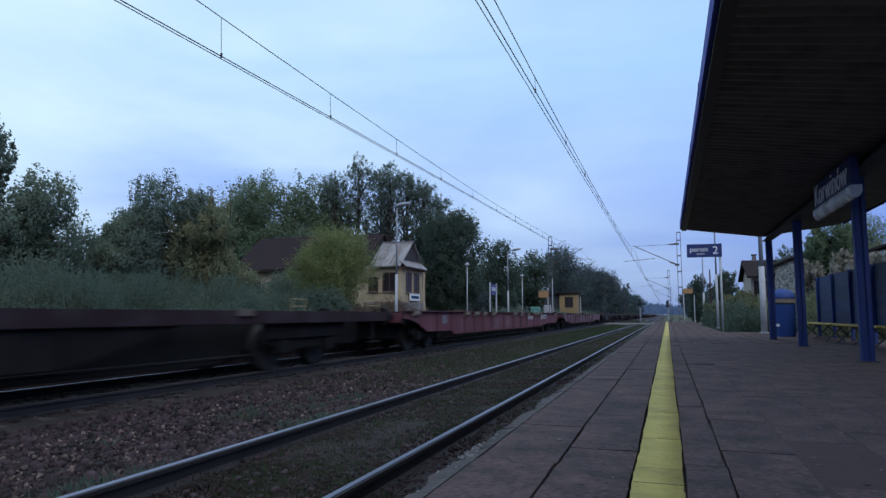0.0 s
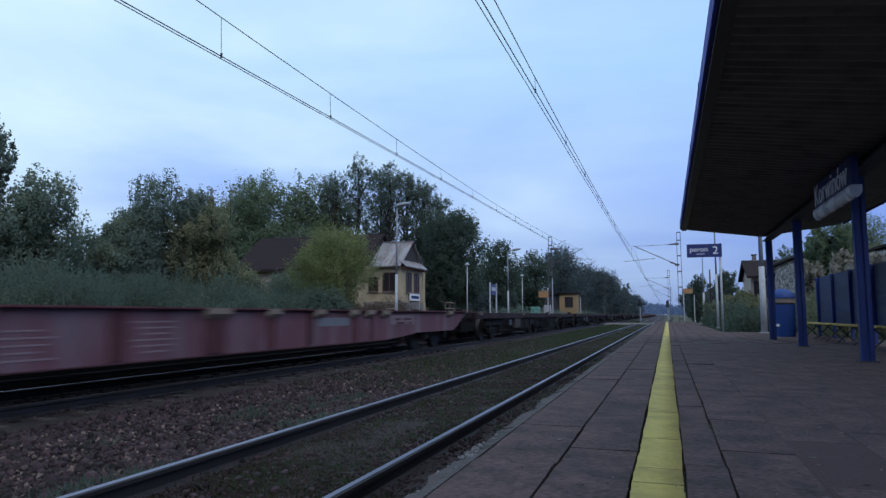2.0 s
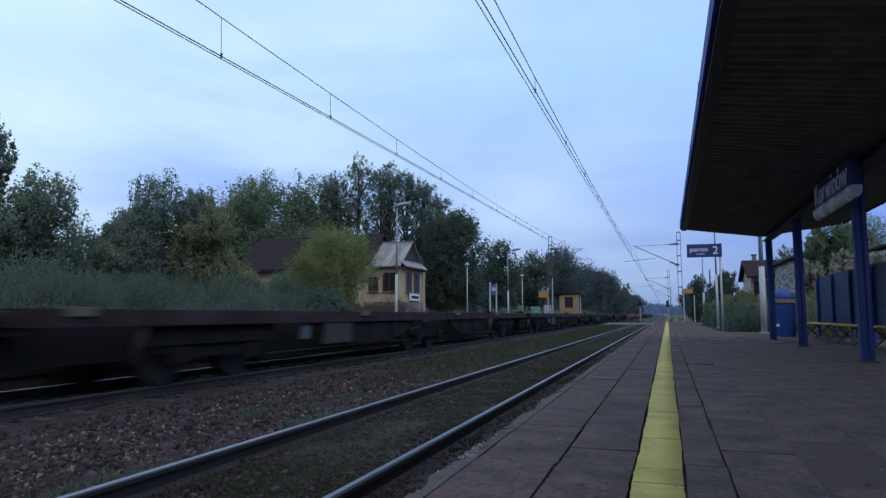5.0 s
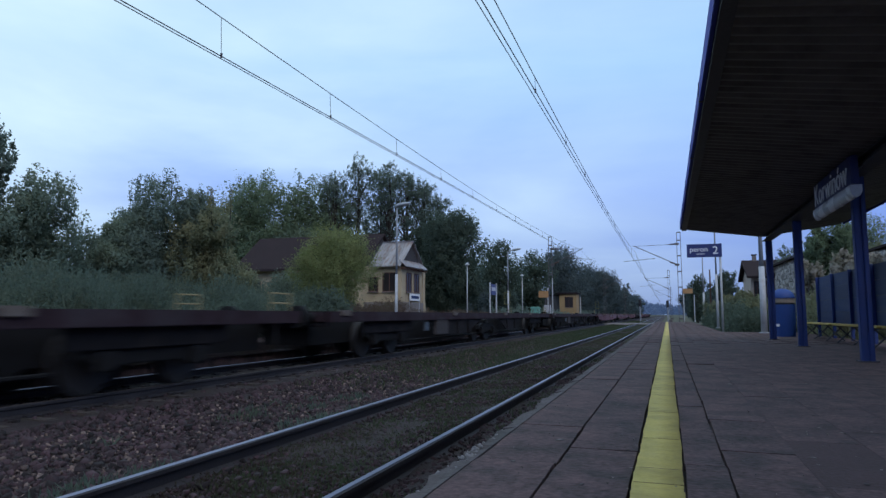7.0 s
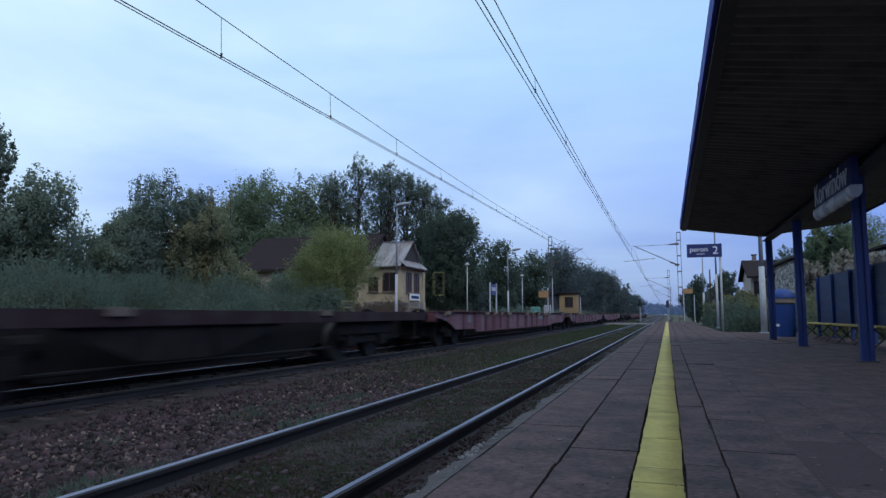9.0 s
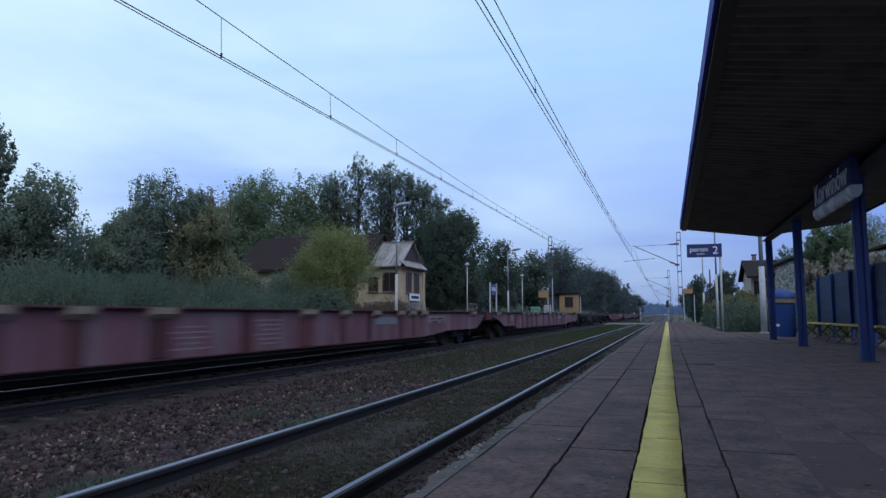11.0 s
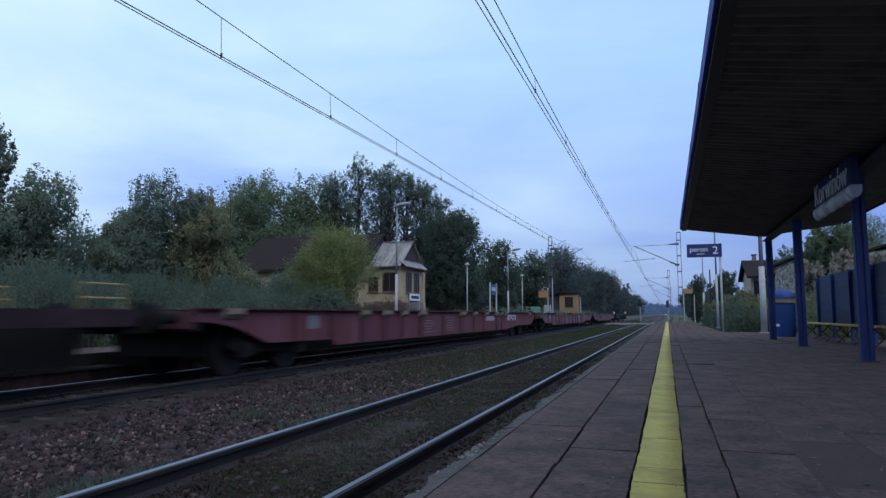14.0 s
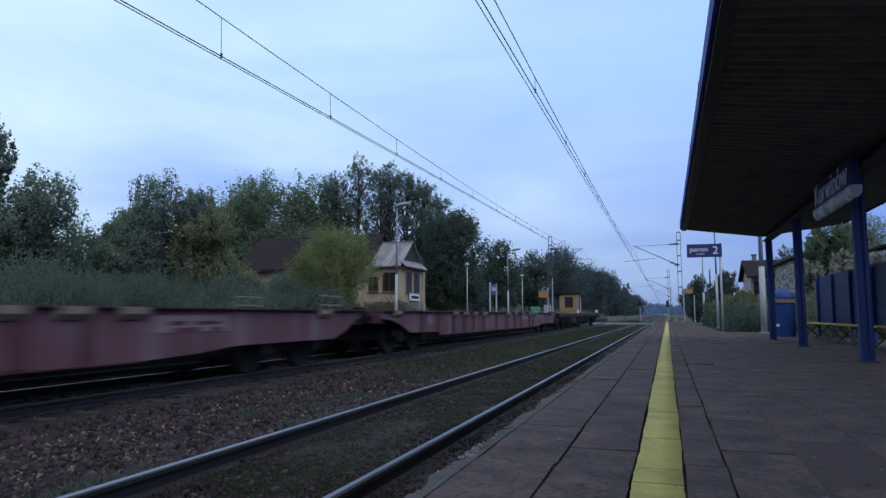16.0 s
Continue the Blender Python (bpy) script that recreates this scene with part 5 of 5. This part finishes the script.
for i, (nm, x, y, z, h0, h1, r, mt, n, lf, lab) in enumerate(TREES):
    made = tree(nm, x, y, z, blobs_round(h0, h1, r, 20, tr), M[mt], lab, n=int(n * (3.0 if y < 48 else 1.7)), clumps=360 + int(n / 26), leaf=lf * (0.50 if y < 48 else 0.62), trunk_h=(h0 + h1) * 0.55, trunk_r=0.05 + h1 * 0.012, seed=100 + i,
         category="bush" if nm == "bush" else "tree")
    if lab.startswith("broad "):
        # upright shoots above the crown
        for k in range(8):
            sx, st = tr.uniform(-1.6, 1.6), h1 - 0.3 + tr.uniform(-0.2, 0.3)
            sh = part("shoot", rod((sx, 0, st - 0.9), (sx + tr.normal() * 0.12, 0, st + 0.7), 0.018, 0.005, 5), M["bark"], made)
            pts = np.c_[sx + tr.normal(size=70) * 0.06, tr.normal(size=70) * 0.06, st - 0.5 + tr.uniform(0, 1.25, 70)]
            v, f = leaves(tr, pts, 0.06)
            raw("shoot_leaves", v, f, M[mt], sh)


def tall_alder(x, y, h, r, seed):
    """A high thin tree whose trunk and branches show through the gaps of its crown."""
    rg = np.random.default_rng(seed)
    bl = []
    for k in range(46):
        u = k / 45
        z = h * (0.36 + 0.58 * u)
        a = k * 2.4 + seed
        d = r * (1.15 - 0.75 * u) * rg.uniform(0.15, 1.0)
        bl.append((d * math.cos(a), d * math.sin(a), z, r * rg.uniform(0.18, 0.40) * (0.75 + 0.4 * u), h * rg.uniform(0.03, 0.06)))
    bl.append((0, 0, h * 0.97, r * 0.25, h * 0.04))
    tree("tree", x, y, 0.3, bl, M["leaf_dark"], "tall airy alder with sky showing through its crown", n=9500, clumps=420, leaf=0.080, trunk_h=h * 0.93, trunk_r=0.15, seed=seed, n_limbs=40, group="tall alders")


for x, y, h, r, sd in ((-27.6, 55.5, 15.6, 2.9, 5), (-25.1, 57.2, 15.1, 2.6, 6), (-22.6, 59.6, 13.8, 2.7, 7), (-29.4, 54.2, 14.0, 2.4, 8), (-26.5, 58.4, 15.0, 2.6, 9), (-24.0, 59.0, 14.6, 2.6, 10), (-21.3, 60.5, 12.4, 2.4, 11)):
    tall_alder(x, y, h, r, sd)

# far woods closing the line
rw = np.random.default_rng(91)
fw_v, fw_f, bd_v, bd_f = [], [], [], []
for k in range(34):
    # low thicket that closes the view under the near trees
    far = 58 + 5.2 * k
    hh, rr = rw.uniform(3.2, 5.0), rw.uniform(2.6, 3.6)
    pts, _, _ = crown_points(rw, [(-24.5 + rw.normal() * 1.2, far, hh * 0.45, rr, hh * 0.5)], 1300, 60)
    pts[:, 2] = np.abs(pts[:, 2])
    v, f = leaves(rw, pts, 0.28)
    fw_f.append(f + sum(len(a) for a in fw_v))
    fw_v.append(v)
for k in range(70):
    far = 235 + 11.0 * k
    for s, base in ((-1, -15.5), (1, 12.0)):
        if s > 0 and k % 2:
            continue
        hh = rw.uniform(8.5, 12.5) if s < 0 else rw.uniform(8, 11)
        rr = rw.uniform(4.5, 7)
        pts, _, _ = crown_points(rw, [(base + s * rr * 0.6 + rw.normal(), far, hh * 0.5, rr, hh * 0.5), (base + s * rr * 1.2, far + 3, hh * 0.62, rr * 0.7, hh * 0.38)], 700, 60)
        pts[:, 2] = np.abs(pts[:, 2])
        v, f = leaves(rw, pts, 0.75)
        vs, fs = (fw_v, fw_f) if far < 420 else (bd_v, bd_f)
        fs.append(f + sum(len(a) for a in vs))
        vs.append(v)
for k in range(26):
    # the wood that closes the line in the distance
    hh, rr = rw.uniform(15, 20), rw.uniform(9, 13)
    pts, _, _ = crown_points(rw, [(-110 + 9.0 * k, 1030 + rw.normal() * 8, hh * 0.45, rr, hh * 0.5)], 1500, 120)
    pts[:, 2] = np.abs(pts[:, 2])
    v, f = leaves(rw, pts, 1.0)
    bd_f.append(f + sum(len(a) for a in bd_v))
    bd_v.append(v)
# these woods glow blue in place of haze
tagged(raw("backdrop", np.concatenate(bd_v), np.concatenate(bd_f), M["distance"]), "far distant woods with blue haze painted in as glow", "woods", kind="structure")
tagged(raw("far_woods", np.concatenate(fw_v), np.concatenate(fw_f), M["leaf_painted_haze"]), "dark woods lining the far track, haze painted into the leaf colour", "woods", kind="stuff")


def bank_z(x):
    return np.interp(x, [-60, -30, -18, -14, -11.5, -10.3, 2.2, 2.6, 5.2, 9, 20], [0.5, 0.45, 0.3, 0.0, -0.45, -0.72, -0.72, -0.3, -0.1, 0.35, 0.5])


def weed_field(name, n, x0, x1, y0, y1, h0, h1, seed, label, material, leaf=0.05, border=0.0):
    """Tall herbs: stems with leaves up their length."""
    rg = np.random.default_rng(seed)
    x, y = rg.uniform(x0, x1, n), rg.uniform(y0, y1, n)
    if border:
        # the edge of the patch runs slantwise: border > 0 keeps the far side of the bank, < 0 the near end
        keep = (np.abs(x) > border * y + rg.normal(size=n) * 0.5) if border > 0 else (np.abs(x) < -border * y + rg.normal(size=n) * 0.5)
        x, y = x[keep], y[keep]
        n = len(x)
    lump = np.array([noise.noise((a * 0.5, b * 0.5, seed)) for a, b in zip(x, y)])
    h = (h0 + (h1 - h0) * np.clip(0.5 + lump * 0.9 + rg.normal(size=n) * 0.15, 0, 1.15))
    per = 18
    u = rg.uniform(0.1, 1.0, (n, per))
    lx = (x[:, None] + rg.normal(size=(n, per)) * 0.16 * (1.3 - u)).ravel()
    ly = (y[:, None] + rg.normal(size=(n, per)) * 0.16 * (1.3 - u)).ravel()
    lz = (bank_z(x)[:, None] + h[:, None] * u).ravel()
    v, f = leaves(rg, np.c_[lx, ly, lz], leaf * 1.0, droop=-0.4)
    v2, f2 = tufts(rg, np.c_[x, y, bank_z(x)], h, 0.03, 1, 0.12, 0.010)
    return tagged(raw(name, np.concatenate([v, v2]), np.concatenate([f, f2 + len(v)]), material), label, "weeds", kind="stuff")


weed_field("tall_weeds", 13000, -20.5, -11.9, 5.5, 28, 0.55, 1.95, 41, "tall grey-green weeds on the bank behind the far track", M["weed"], 0.045, border=0.535)
weed_field("low_weeds", 5200, -16.5, -11.0, 20, 58, 0.35, 1.0, 42, "dry brownish low weeds before the old house", M["dry_weed"], 0.045, border=-0.545)
weed_field("house_weeds", 2400, -20, -14.2, 27.5, 36, 0.5, 1.5, 44, "brownish tall weeds under the house wall", M["dry_weed"], 0.045)
weed_field("platform_side_weeds", 3000, 2.75, 6.5, 29.5, 58, 0.5, 1.5, 43, "green undergrowth beside the platform", M["weed"], 0.07)
weed_field("hedge_bottom", 1100, 4.9, 7.5, 22, 36, 0.9, 1.9, 45, "green undergrowth behind the board fence", M["leaf_olive"], 0.07)
weed_field("line_side_weeds", 1300, -16, -11, 60, 130, 0.6, 1.6, 46, "green undergrowth along the far platform", M["leaf_dark"], 0.10)

rg = np.random.default_rng(55)
for x, y, h, r in ((6.3, 33.6, 2.9, 0.9), (6.5, 27.6, 3.0, 1.0), (6.4, 24.6, 2.9, 0.9)):
    tree("climber_bush", x, y, 0.1, blobs_round(0.2, h, r, 12, rg), M["pale_leaf"], "pale climbing shrub covered in whitish seed heads", n=6500, clumps=170, leaf=0.07, trunk_h=h * 0.6, trunk_r=0.06, seed=int(x * 10), group="pale climbers", category="bush")
for x, y, h, r in ((3.9, 33.0, 1.5, 1.0), (4.4, 39.0, 2.0, 1.2), (4.2, 44.5, 2.3, 1.1), (4.9, 47.5, 2.2, 0.9), (3.9, 49.0, 2.1, 1.2), (3.6, 55.0, 2.0, 1.2)):
    tree("bush", x, y, -0.2, blobs_round(0.1, h, r, 10, rg), M["leaf_olive"], "low olive-green bush beside the platform", n=4500, clumps=120, leaf=0.075, trunk_h=h * 0.5, trunk_r=0.04, seed=int(y), group="platform bushes", category="bush")

# ---- freight train ----
PITCH, SPEED, FIRST = 29.1, 25.55, 16.3


def bogie(parent, y):
    bo = part("bogie", prism([(y - 1.25, 0.50), (y - 0.95, 0.36), (y - 0.45, 0.40), (y + 0.45, 0.40), (y + 0.95, 0.36), (y + 1.25, 0.50), (y + 1.2, 0.66), (y + 0.5, 0.74), (y - 0.5, 0.74), (y - 1.2, 0.66)], "x", -1.08, -0.94, bevel=0.02), M["bogie"], parent, "black cast bogie frame")
    part("side_frame", prism([(y - 1.25, 0.50), (y - 0.95, 0.36), (y - 0.45, 0.40), (y + 0.45, 0.40), (y + 0.95, 0.36), (y + 1.25, 0.50), (y + 1.2, 0.66), (y + 0.5, 0.74), (y - 0.5, 0.74), (y - 1.2, 0.66)], "x", 0.94, 1.08, bevel=0.02), M["bogie"], bo)
    part("bolster", box(-0.95, 0.95, y - 0.25, y + 0.25, 0.5, 0.84, 0.03), M["bogie"], bo)
    for dy in (-0.9, 0.9):
        for s in (-1, 1):
            w = rod((s * 0.69, y + dy, 0.46), (s * 0.80, y + dy, 0.46), 0.46, 0.455, 28)
            rod((s * 0.66, y + dy, 0.46), (s * 0.70, y + dy, 0.46), 0.49, 0.48, 28, w)
            part("wheel", w, M["wheel"], bo, "dark steel wheel")
            part("axle_box", box(s * 1.09 - 0.10, s * 1.09 + 0.10, y + dy - 0.16, y + dy + 0.16, 0.32, 0.60, 0.03), M["bogie"], bo)
            part("spring", rod((s * 1.02, y + dy + 0.28, 0.40), (s * 1.02, y + dy + 0.28, 0.66), 0.075, n=10), M["bogie"], bo)
        part("axle", rod((-0.8, y + dy, 0.46), (0.8, y + dy, 0.46), 0.08, n=10), M["wheel"], bo)
    return bo


def ends(parent):
    """Buffers, couplers and hoses at both ends."""
    for e_, s in ((0.0, -1), (PITCH, 1)):
        for sx in (-0.875, 0.875):
            b = rod((sx, e_ - s * 0.62, 1.04), (sx, e_ - s * 0.22, 1.04), 0.10, 0.09, 14)
            rod((sx, e_ - s * 0.24, 1.04), (sx, e_ - s * 0.10, 1.04), 0.065, n=12, bm=b)
            rod((sx, e_ - s * 0.10, 1.04), (sx, e_ - s * 0.02, 1.04), 0.24, 0.235, 20, b)
            part("buffer", b, M["bogie"], parent)
        hook = rod((0, e_ - s * 0.6, 1.0), (0, e_ - s * 0.06, 0.98), 0.05, n=8)
        rod((0, e_ - s * 0.06, 0.98), (0, e_ - s * 0.08, 0.72), 0.03, n=8, bm=hook)
        part("coupling", hook, M["bogie"], parent)
        part("end_beam", box(-1.25, 1.25, min(e_ - s * 0.62, e_ - s * 0.78), max(e_ - s * 0.62, e_ - s * 0.78), 0.82, 1.16, 0.015), M["dark"], parent)


def red_wagon(paint, label, marking):
    t = thing("red_flat_wagon", pose(0, 0, 0), label, "freight wagon", "red wagons")
    side = [(0.62, 1.17), (0.62, 0.98), (1.15, 0.95), (1.6, 0.88), (2.1, 0.74), (2.6, 0.57), (5.1, 0.55), (5.2, 0.44), (21.6, 0.44), (22.7, 0.48), (23.7, 0.56), (27.15, 0.56), (27.7, 0.72), (28.1, 0.94), (28.48, 1.03), (28.48, 1.17)]
    for s in (-1, 1):
        a, b_ = (s * 1.22, s * 1.25) if s > 0 else (s * 1.25, s * 1.22)
        sill = part("side_sill", prism(side, "x", a, b_), M[paint], t)
        fl = box(min(s * 1.15, s * 1.35), max(s * 1.15, s * 1.35), 0.62, 28.48, 1.172, 1.20, 0.006)
        part("top_flange", fl, M["red_rib"], sill)
        low = box(min(s * 1.16, s * 1.31), max(s * 1.16, s * 1.31), 5.2, 21.5, 0.42, 0.438, 0.004)
        part("bottom_flange", low, M["red_rib"], sill)
        for y_, w_ in ((3.5, 0.06), (5.0, 0.10), (6.6, 0.16), (7.9, 0.22), (9.1, 0.12), (10.5, 0.20), (12.6, 0.12), (14.6, 0.24), (16.2, 0.14), (17.6, 0.12), (19.7, 0.14), (20.6, 0.08)):
            zb = 0.60 if y_ < 5.15 else 0.46
            part("rib", box(min(s * 1.252, s * 1.275), max(s * 1.252, s * 1.275), y_ - w_, y_ + w_, zb, 1.168, 0.006), M["red_rib"], sill, "dark rust-stained stiffener")
        for y_, w_ in ((1.5, 0.25), (6.6, 0.22), (7.9, 0.28), (9.1, 0.20), (10.5, 0.26), (14.6, 0.30), (16.2, 0.20), (17.9, 0.20), (19.5, 0.20), (20.35, 0.22), (21.3, 0.24), (26.6, 0.25)):
            tab = prism([(s * 1.28, 1.02), (s * 1.36, 1.10), (s * 1.37, 1.195), (s * 1.28, 1.195)], "y", y_ - w_, y_ + w_)
            part("spigot_tab", tab, M["tab"], sill, "worn beige folding tab")
        hr = rod((s * 1.1, 26.75, 1.50), (s * 1.1, 27.75, 1.50), 0.013, n=6)
        rod((s * 1.1, 26.75, 1.30), (s * 1.1, 27.75, 1.30), 0.013, n=6, bm=hr)
        for q_ in (26.75, 27.25, 27.75):
            rod((s * 1.1, q_, 1.165), (s * 1.1, q_, 1.51), 0.010, n=6, bm=hr)
        part("hand_rail", hr, M["tab"], t, "low beige hand rail")
        pl = part("marking_panel", box(min(s * 1.253, s * 1.258), max(s * 1.253, s * 1.258), 21.75, 23.45, 0.82, 1.08), M[marking], sill, "faded white marking panel")
        for y_, z_, w_ in ((22.25, 0.96, 0.35), (22.95, 0.96, 0.6), (22.45, 0.86, 0.6), (23.15, 0.86, 0.3)):
            part("lettering_bar", box(min(s * 1.259, s * 1.262), max(s * 1.259, s * 1.262), y_ - w_ / 2, y_ + w_ / 2, z_ - 0.03, z_ + 0.03), M["red_rib"], pl)
        part("grey_panel", box(min(s * 1.253, s * 1.257), max(s * 1.253, s * 1.257), 17.95, 19.35, 0.84, 1.02), M["plate" if marking == "sign_grey" else "grey_patch"], sill, "pale worn painted strip")
        # rows of faded print
        for y_, n_ in ((13.3, 6), (11.2, 5)):
            for q_ in range(n_):
                w_ = 0.55 + 0.35 * ((q_ * 7 + n_) % 3) / 2
                part("lettering_bar", box(min(s * 1.253, s * 1.256), max(s * 1.253, s * 1.256), y_ - w_ / 2, y_ + w_ / 2, 0.55 + 0.085 * q_, 0.575 + 0.085 * q_), M["faded_print"], sill)
        part("grey_panel", box(min(s * 1.253, s * 1.257), max(s * 1.253, s * 1.257), 4.0, 4.48, 0.80, 1.07), M["grey_patch"], sill, "small grey painted patch")
    for y_ in (0.7, 4.0, 8.0, 12.0, 16.0, 20.0, 24.0, 28.2):
        part("cross_member", box(-1.21, 1.21, y_ - 0.12, y_ + 0.12, 0.86, 1.14, 0.01), M["red_rib"], t)
    part("centre_sill", box(-0.25, 0.25, 0.8, 28.3, 0.80, 1.13, 0.01), M["red_rib"], t)
    part("end_platform", box(-1.2, 1.2, 0.65, 3.2, 1.145, 1.17, 0.004), M["red_rib"], t)
    part("end_platform", box(-1.2, 1.2, 26.0, 28.45, 1.145, 1.17, 0.004), M["red_rib"], t)
    # underframe and brake gear as one block, drawn low for the shade beneath
    part("underframe", prism([(0.85, 0.95), (0.95, 0.40), (4.6, 0.40), (5.4, 0.20), (22.9, 0.20), (23.8, 0.40), (28.1, 0.40), (28.25, 0.95)], "x", -0.62, 0.62), M["bogie"], t, "black underframe and brake gear, deepened to stand for shade beneath")
    for s in (-1, 1):
        part("brake_rod", rod((s * 0.95, 5.0, 0.30), (s * 0.95, 23.2, 0.30), 0.03, n=6), M["bogie"], t)
    part("brake_tank", rod((0.4, 10, 0.66), (0.4, 11.2, 0.66), 0.19, n=14), M["bogie"], t)
    bogie(t, 3.0)
    bogie(t, 25.6)
    ends(t)
    return t


def dark_wagon():
    t = thing("dark_flat_wagon", pose(0, 0, 0), "empty grimy dark grey container flat wagon with rusty deck edges", "freight wagon", "dark wagons")
    bellies = ([(7.0, 0.92), (8.4, 0.42), (11.3, 0.42), (13.0, 0.92)], [(15.9, 0.92), (17.3, 0.42), (19.0, 0.42), (20.9, 0.92)])
    for s in (-1, 1):
        a, b_ = sorted((s * 1.20, s * 1.24))
        sill = part("side_sill", box(min(s * 1.18, s * 1.32), max(s * 1.18, s * 1.32), 0.62, 28.48, 0.92, 1.16, 0.012), M["dark_deck"], t, "rusty brown deck edge beam")
        for belly in bellies:
            part("belly_plate", prism(belly, "x", a, b_), M["dark"], t, "grimy dark side plate")
        for y_ in (8.6, 9.9, 11.2, 17.4, 18.9):
            part("rib", box(min(s * 1.242, s * 1.29), max(s * 1.242, s * 1.29), y_ - 0.04, y_ + 0.04, 0.45, 0.918, 0.006), M["dark"], sill)
        for y_ in (1.3, 9.4, 16.8, 22.4):
            part("spigot_tab", box(min(s * 1.25, s * 1.37), max(s * 1.25, s * 1.37), y_ - 0.20, y_ + 0.20, 1.06, 1.19, 0.012), M["dirty_tab"], sill, "grimy beige folding tab")
        part("data_box", box(min(s * 1.20, s * 1.27), max(s * 1.20, s * 1.27), 6.65, 6.95, 0.60, 0.86, 0.01), M["pale_box"], t, "small pale blue box")
        part("hanging_panel", box(min(s * 1.20, s * 1.30), max(s * 1.20, s * 1.30), 7.55, 8.75, 0.46, 0.916, 0.01), M["dull_panel"], t, "dull brown hanging plate")
        part("step", box(min(s * 1.15, s * 1.33), max(s * 1.15, s * 1.33), 27.6, 28.1, 0.40, 0.43, 0.004), M["dark"], t)
        part("step_hanger", box(min(s * 1.28, s * 1.31), max(s * 1.28, s * 1.31), 27.62, 27.66, 0.43, 0.92), M["dark"], t)
        rail = rod((s * 1.1, 27.75, 1.50), (s * 1.1, 28.42, 1.50), 0.016, n=8)
        rod((s * 1.1, 27.75, 1.31), (s * 1.1, 28.42, 1.31), 0.016, n=8, bm=rail)
        for y_ in (27.75, 28.42):
            rod((s * 1.1, y_, 1.15), (s * 1.1, y_, 1.51), 0.014, n=8, bm=rail)
        part("hand_rail", rail, M["rail_bright"], t, "low yellow hand rail")
    for y_ in (0.7, 3.5, 6.0, 9.0, 12.0, 15.0, 18.0, 21.0, 24.0, 28.2):
        part("cross_member", box(-1.19, 1.19, y_ - 0.14, y_ + 0.14, 0.93, 1.14, 0.01), M["dark_deck"], t)
    part("centre_sill", box(-0.28, 0.28, 0.8, 28.3, 0.80, 1.12, 0.01), M["dark"], t)
    # solid underframe reaching low, in place of shade under the wagon
    part("underframe", prism([(0.85, 0.95), (0.95, 0.40), (5.7, 0.42), (6.2, 0.20), (12.7, 0.20), (13.0, 0.50), (15.9, 0.50), (16.2, 0.20), (22.6, 0.20), (23.2, 0.42), (28.1, 0.40), (28.25, 0.95)], "x", -0.62, 0.62), M["bogie"], t, "black underframe and brake gear, deepened to stand for shade beneath")
    for s in (-1, 1):
        part("brake_rod", rod((s * 0.95, 5.8, 0.34), (s * 0.95, 23.2, 0.34), 0.03, n=6), M["bogie"], t)
        part("bogie_skirt", box(min(s * 1.10, s * 1.16), max(s * 1.10, s * 1.16), 2.6, 5.8, 0.62, 0.918, 0.01), M["dark"], t, "grimy plate over the wheels")
        part("bogie_skirt", box(min(s * 1.10, s * 1.16), max(s * 1.10, s * 1.16), 23.2, 26.4, 0.62, 0.918, 0.01), M["dark"], t, "grimy plate over the wheels")
    part("brake_tank", rod((-0.5, 12, 0.68), (-0.5, 13.4, 0.68), 0.2, n=14), M["bogie"], t)
    part("brake_tank", rod((0.5, 15, 0.68), (0.5, 16.2, 0.68), 0.2, n=14), M["bogie"], t)
    bogie(t, 4.2)
    bogie(t, 14.45)
    bogie(t, 24.8)
    ends(t)
    return t


def end_frame(parent, x, y):
    """Yellow hand frame on thin dark legs at a corner of the deck."""
    b = bmesh.new()
    for xx in (x - 0.17, x + 0.17):
        rod((xx, y, 1.72), (xx, y, 2.46), 0.014, n=6, bm=b)
    for zz in (1.72, 2.46):
        rod((x - 0.17, y, zz), (x + 0.17, y, zz), 0.014, n=6, bm=b)
    fr = part("hand_frame", b, M["rail_yellow"], parent, "upright yellow hand frame")
    part("frame_leg", rod((x, y, 1.14), (x, y, 1.72), 0.018, n=6), M["bogie"], fr)


FADED, DEEP = "empty faded oxide-red container flat wagon with deep ribbed sides", "empty deep red container flat wagon with white side print"
BUILD = {"r": lambda: red_wagon("red", FADED, "faded_print"), "f": lambda: red_wagon("red_fresh", DEEP, "sign_grey"), "d": dark_wagon}
# f: deep red, r: faded red, d: dark grey
ORDER = "dfrddddddrrrdfrrd"
masters, train = {}, []
for k, kind in enumerate(ORDER):
    m = pose(FAR_X, FIRST + PITCH * (k - 1), RAIL_Z)
    if kind not in masters:
        masters[kind] = BUILD[kind]()
        ob = place(masters[kind], m)
    else:
        ob = copy_thing(masters[kind], m)
    train.append((ob, FIRST + PITCH * (k - 1)))
for k in (4, 7):
    end_frame(train[k][0], -1.2, 27.85)
end_frame(train[9][0], 1.2, 0.95)
# tail lamp boards on the last wagon
last_wagon = train[-1][0]
for sx in (-1.0, 1.0):
    part("tail_board", box(sx - 0.14, sx + 0.14, PITCH - 0.66, PITCH - 0.62, 1.25, 1.60, 0.01), M["sign_white"], last_wagon, "white tail marker board")


def motions():
    for ob, y0 in train:
        walk(ob, [(t, pose(FAR_X, y0 - SPEED * t, RAIL_Z)) for t in (0.0, 4.0, 8.0, 12.0, 16.0)])


motions()
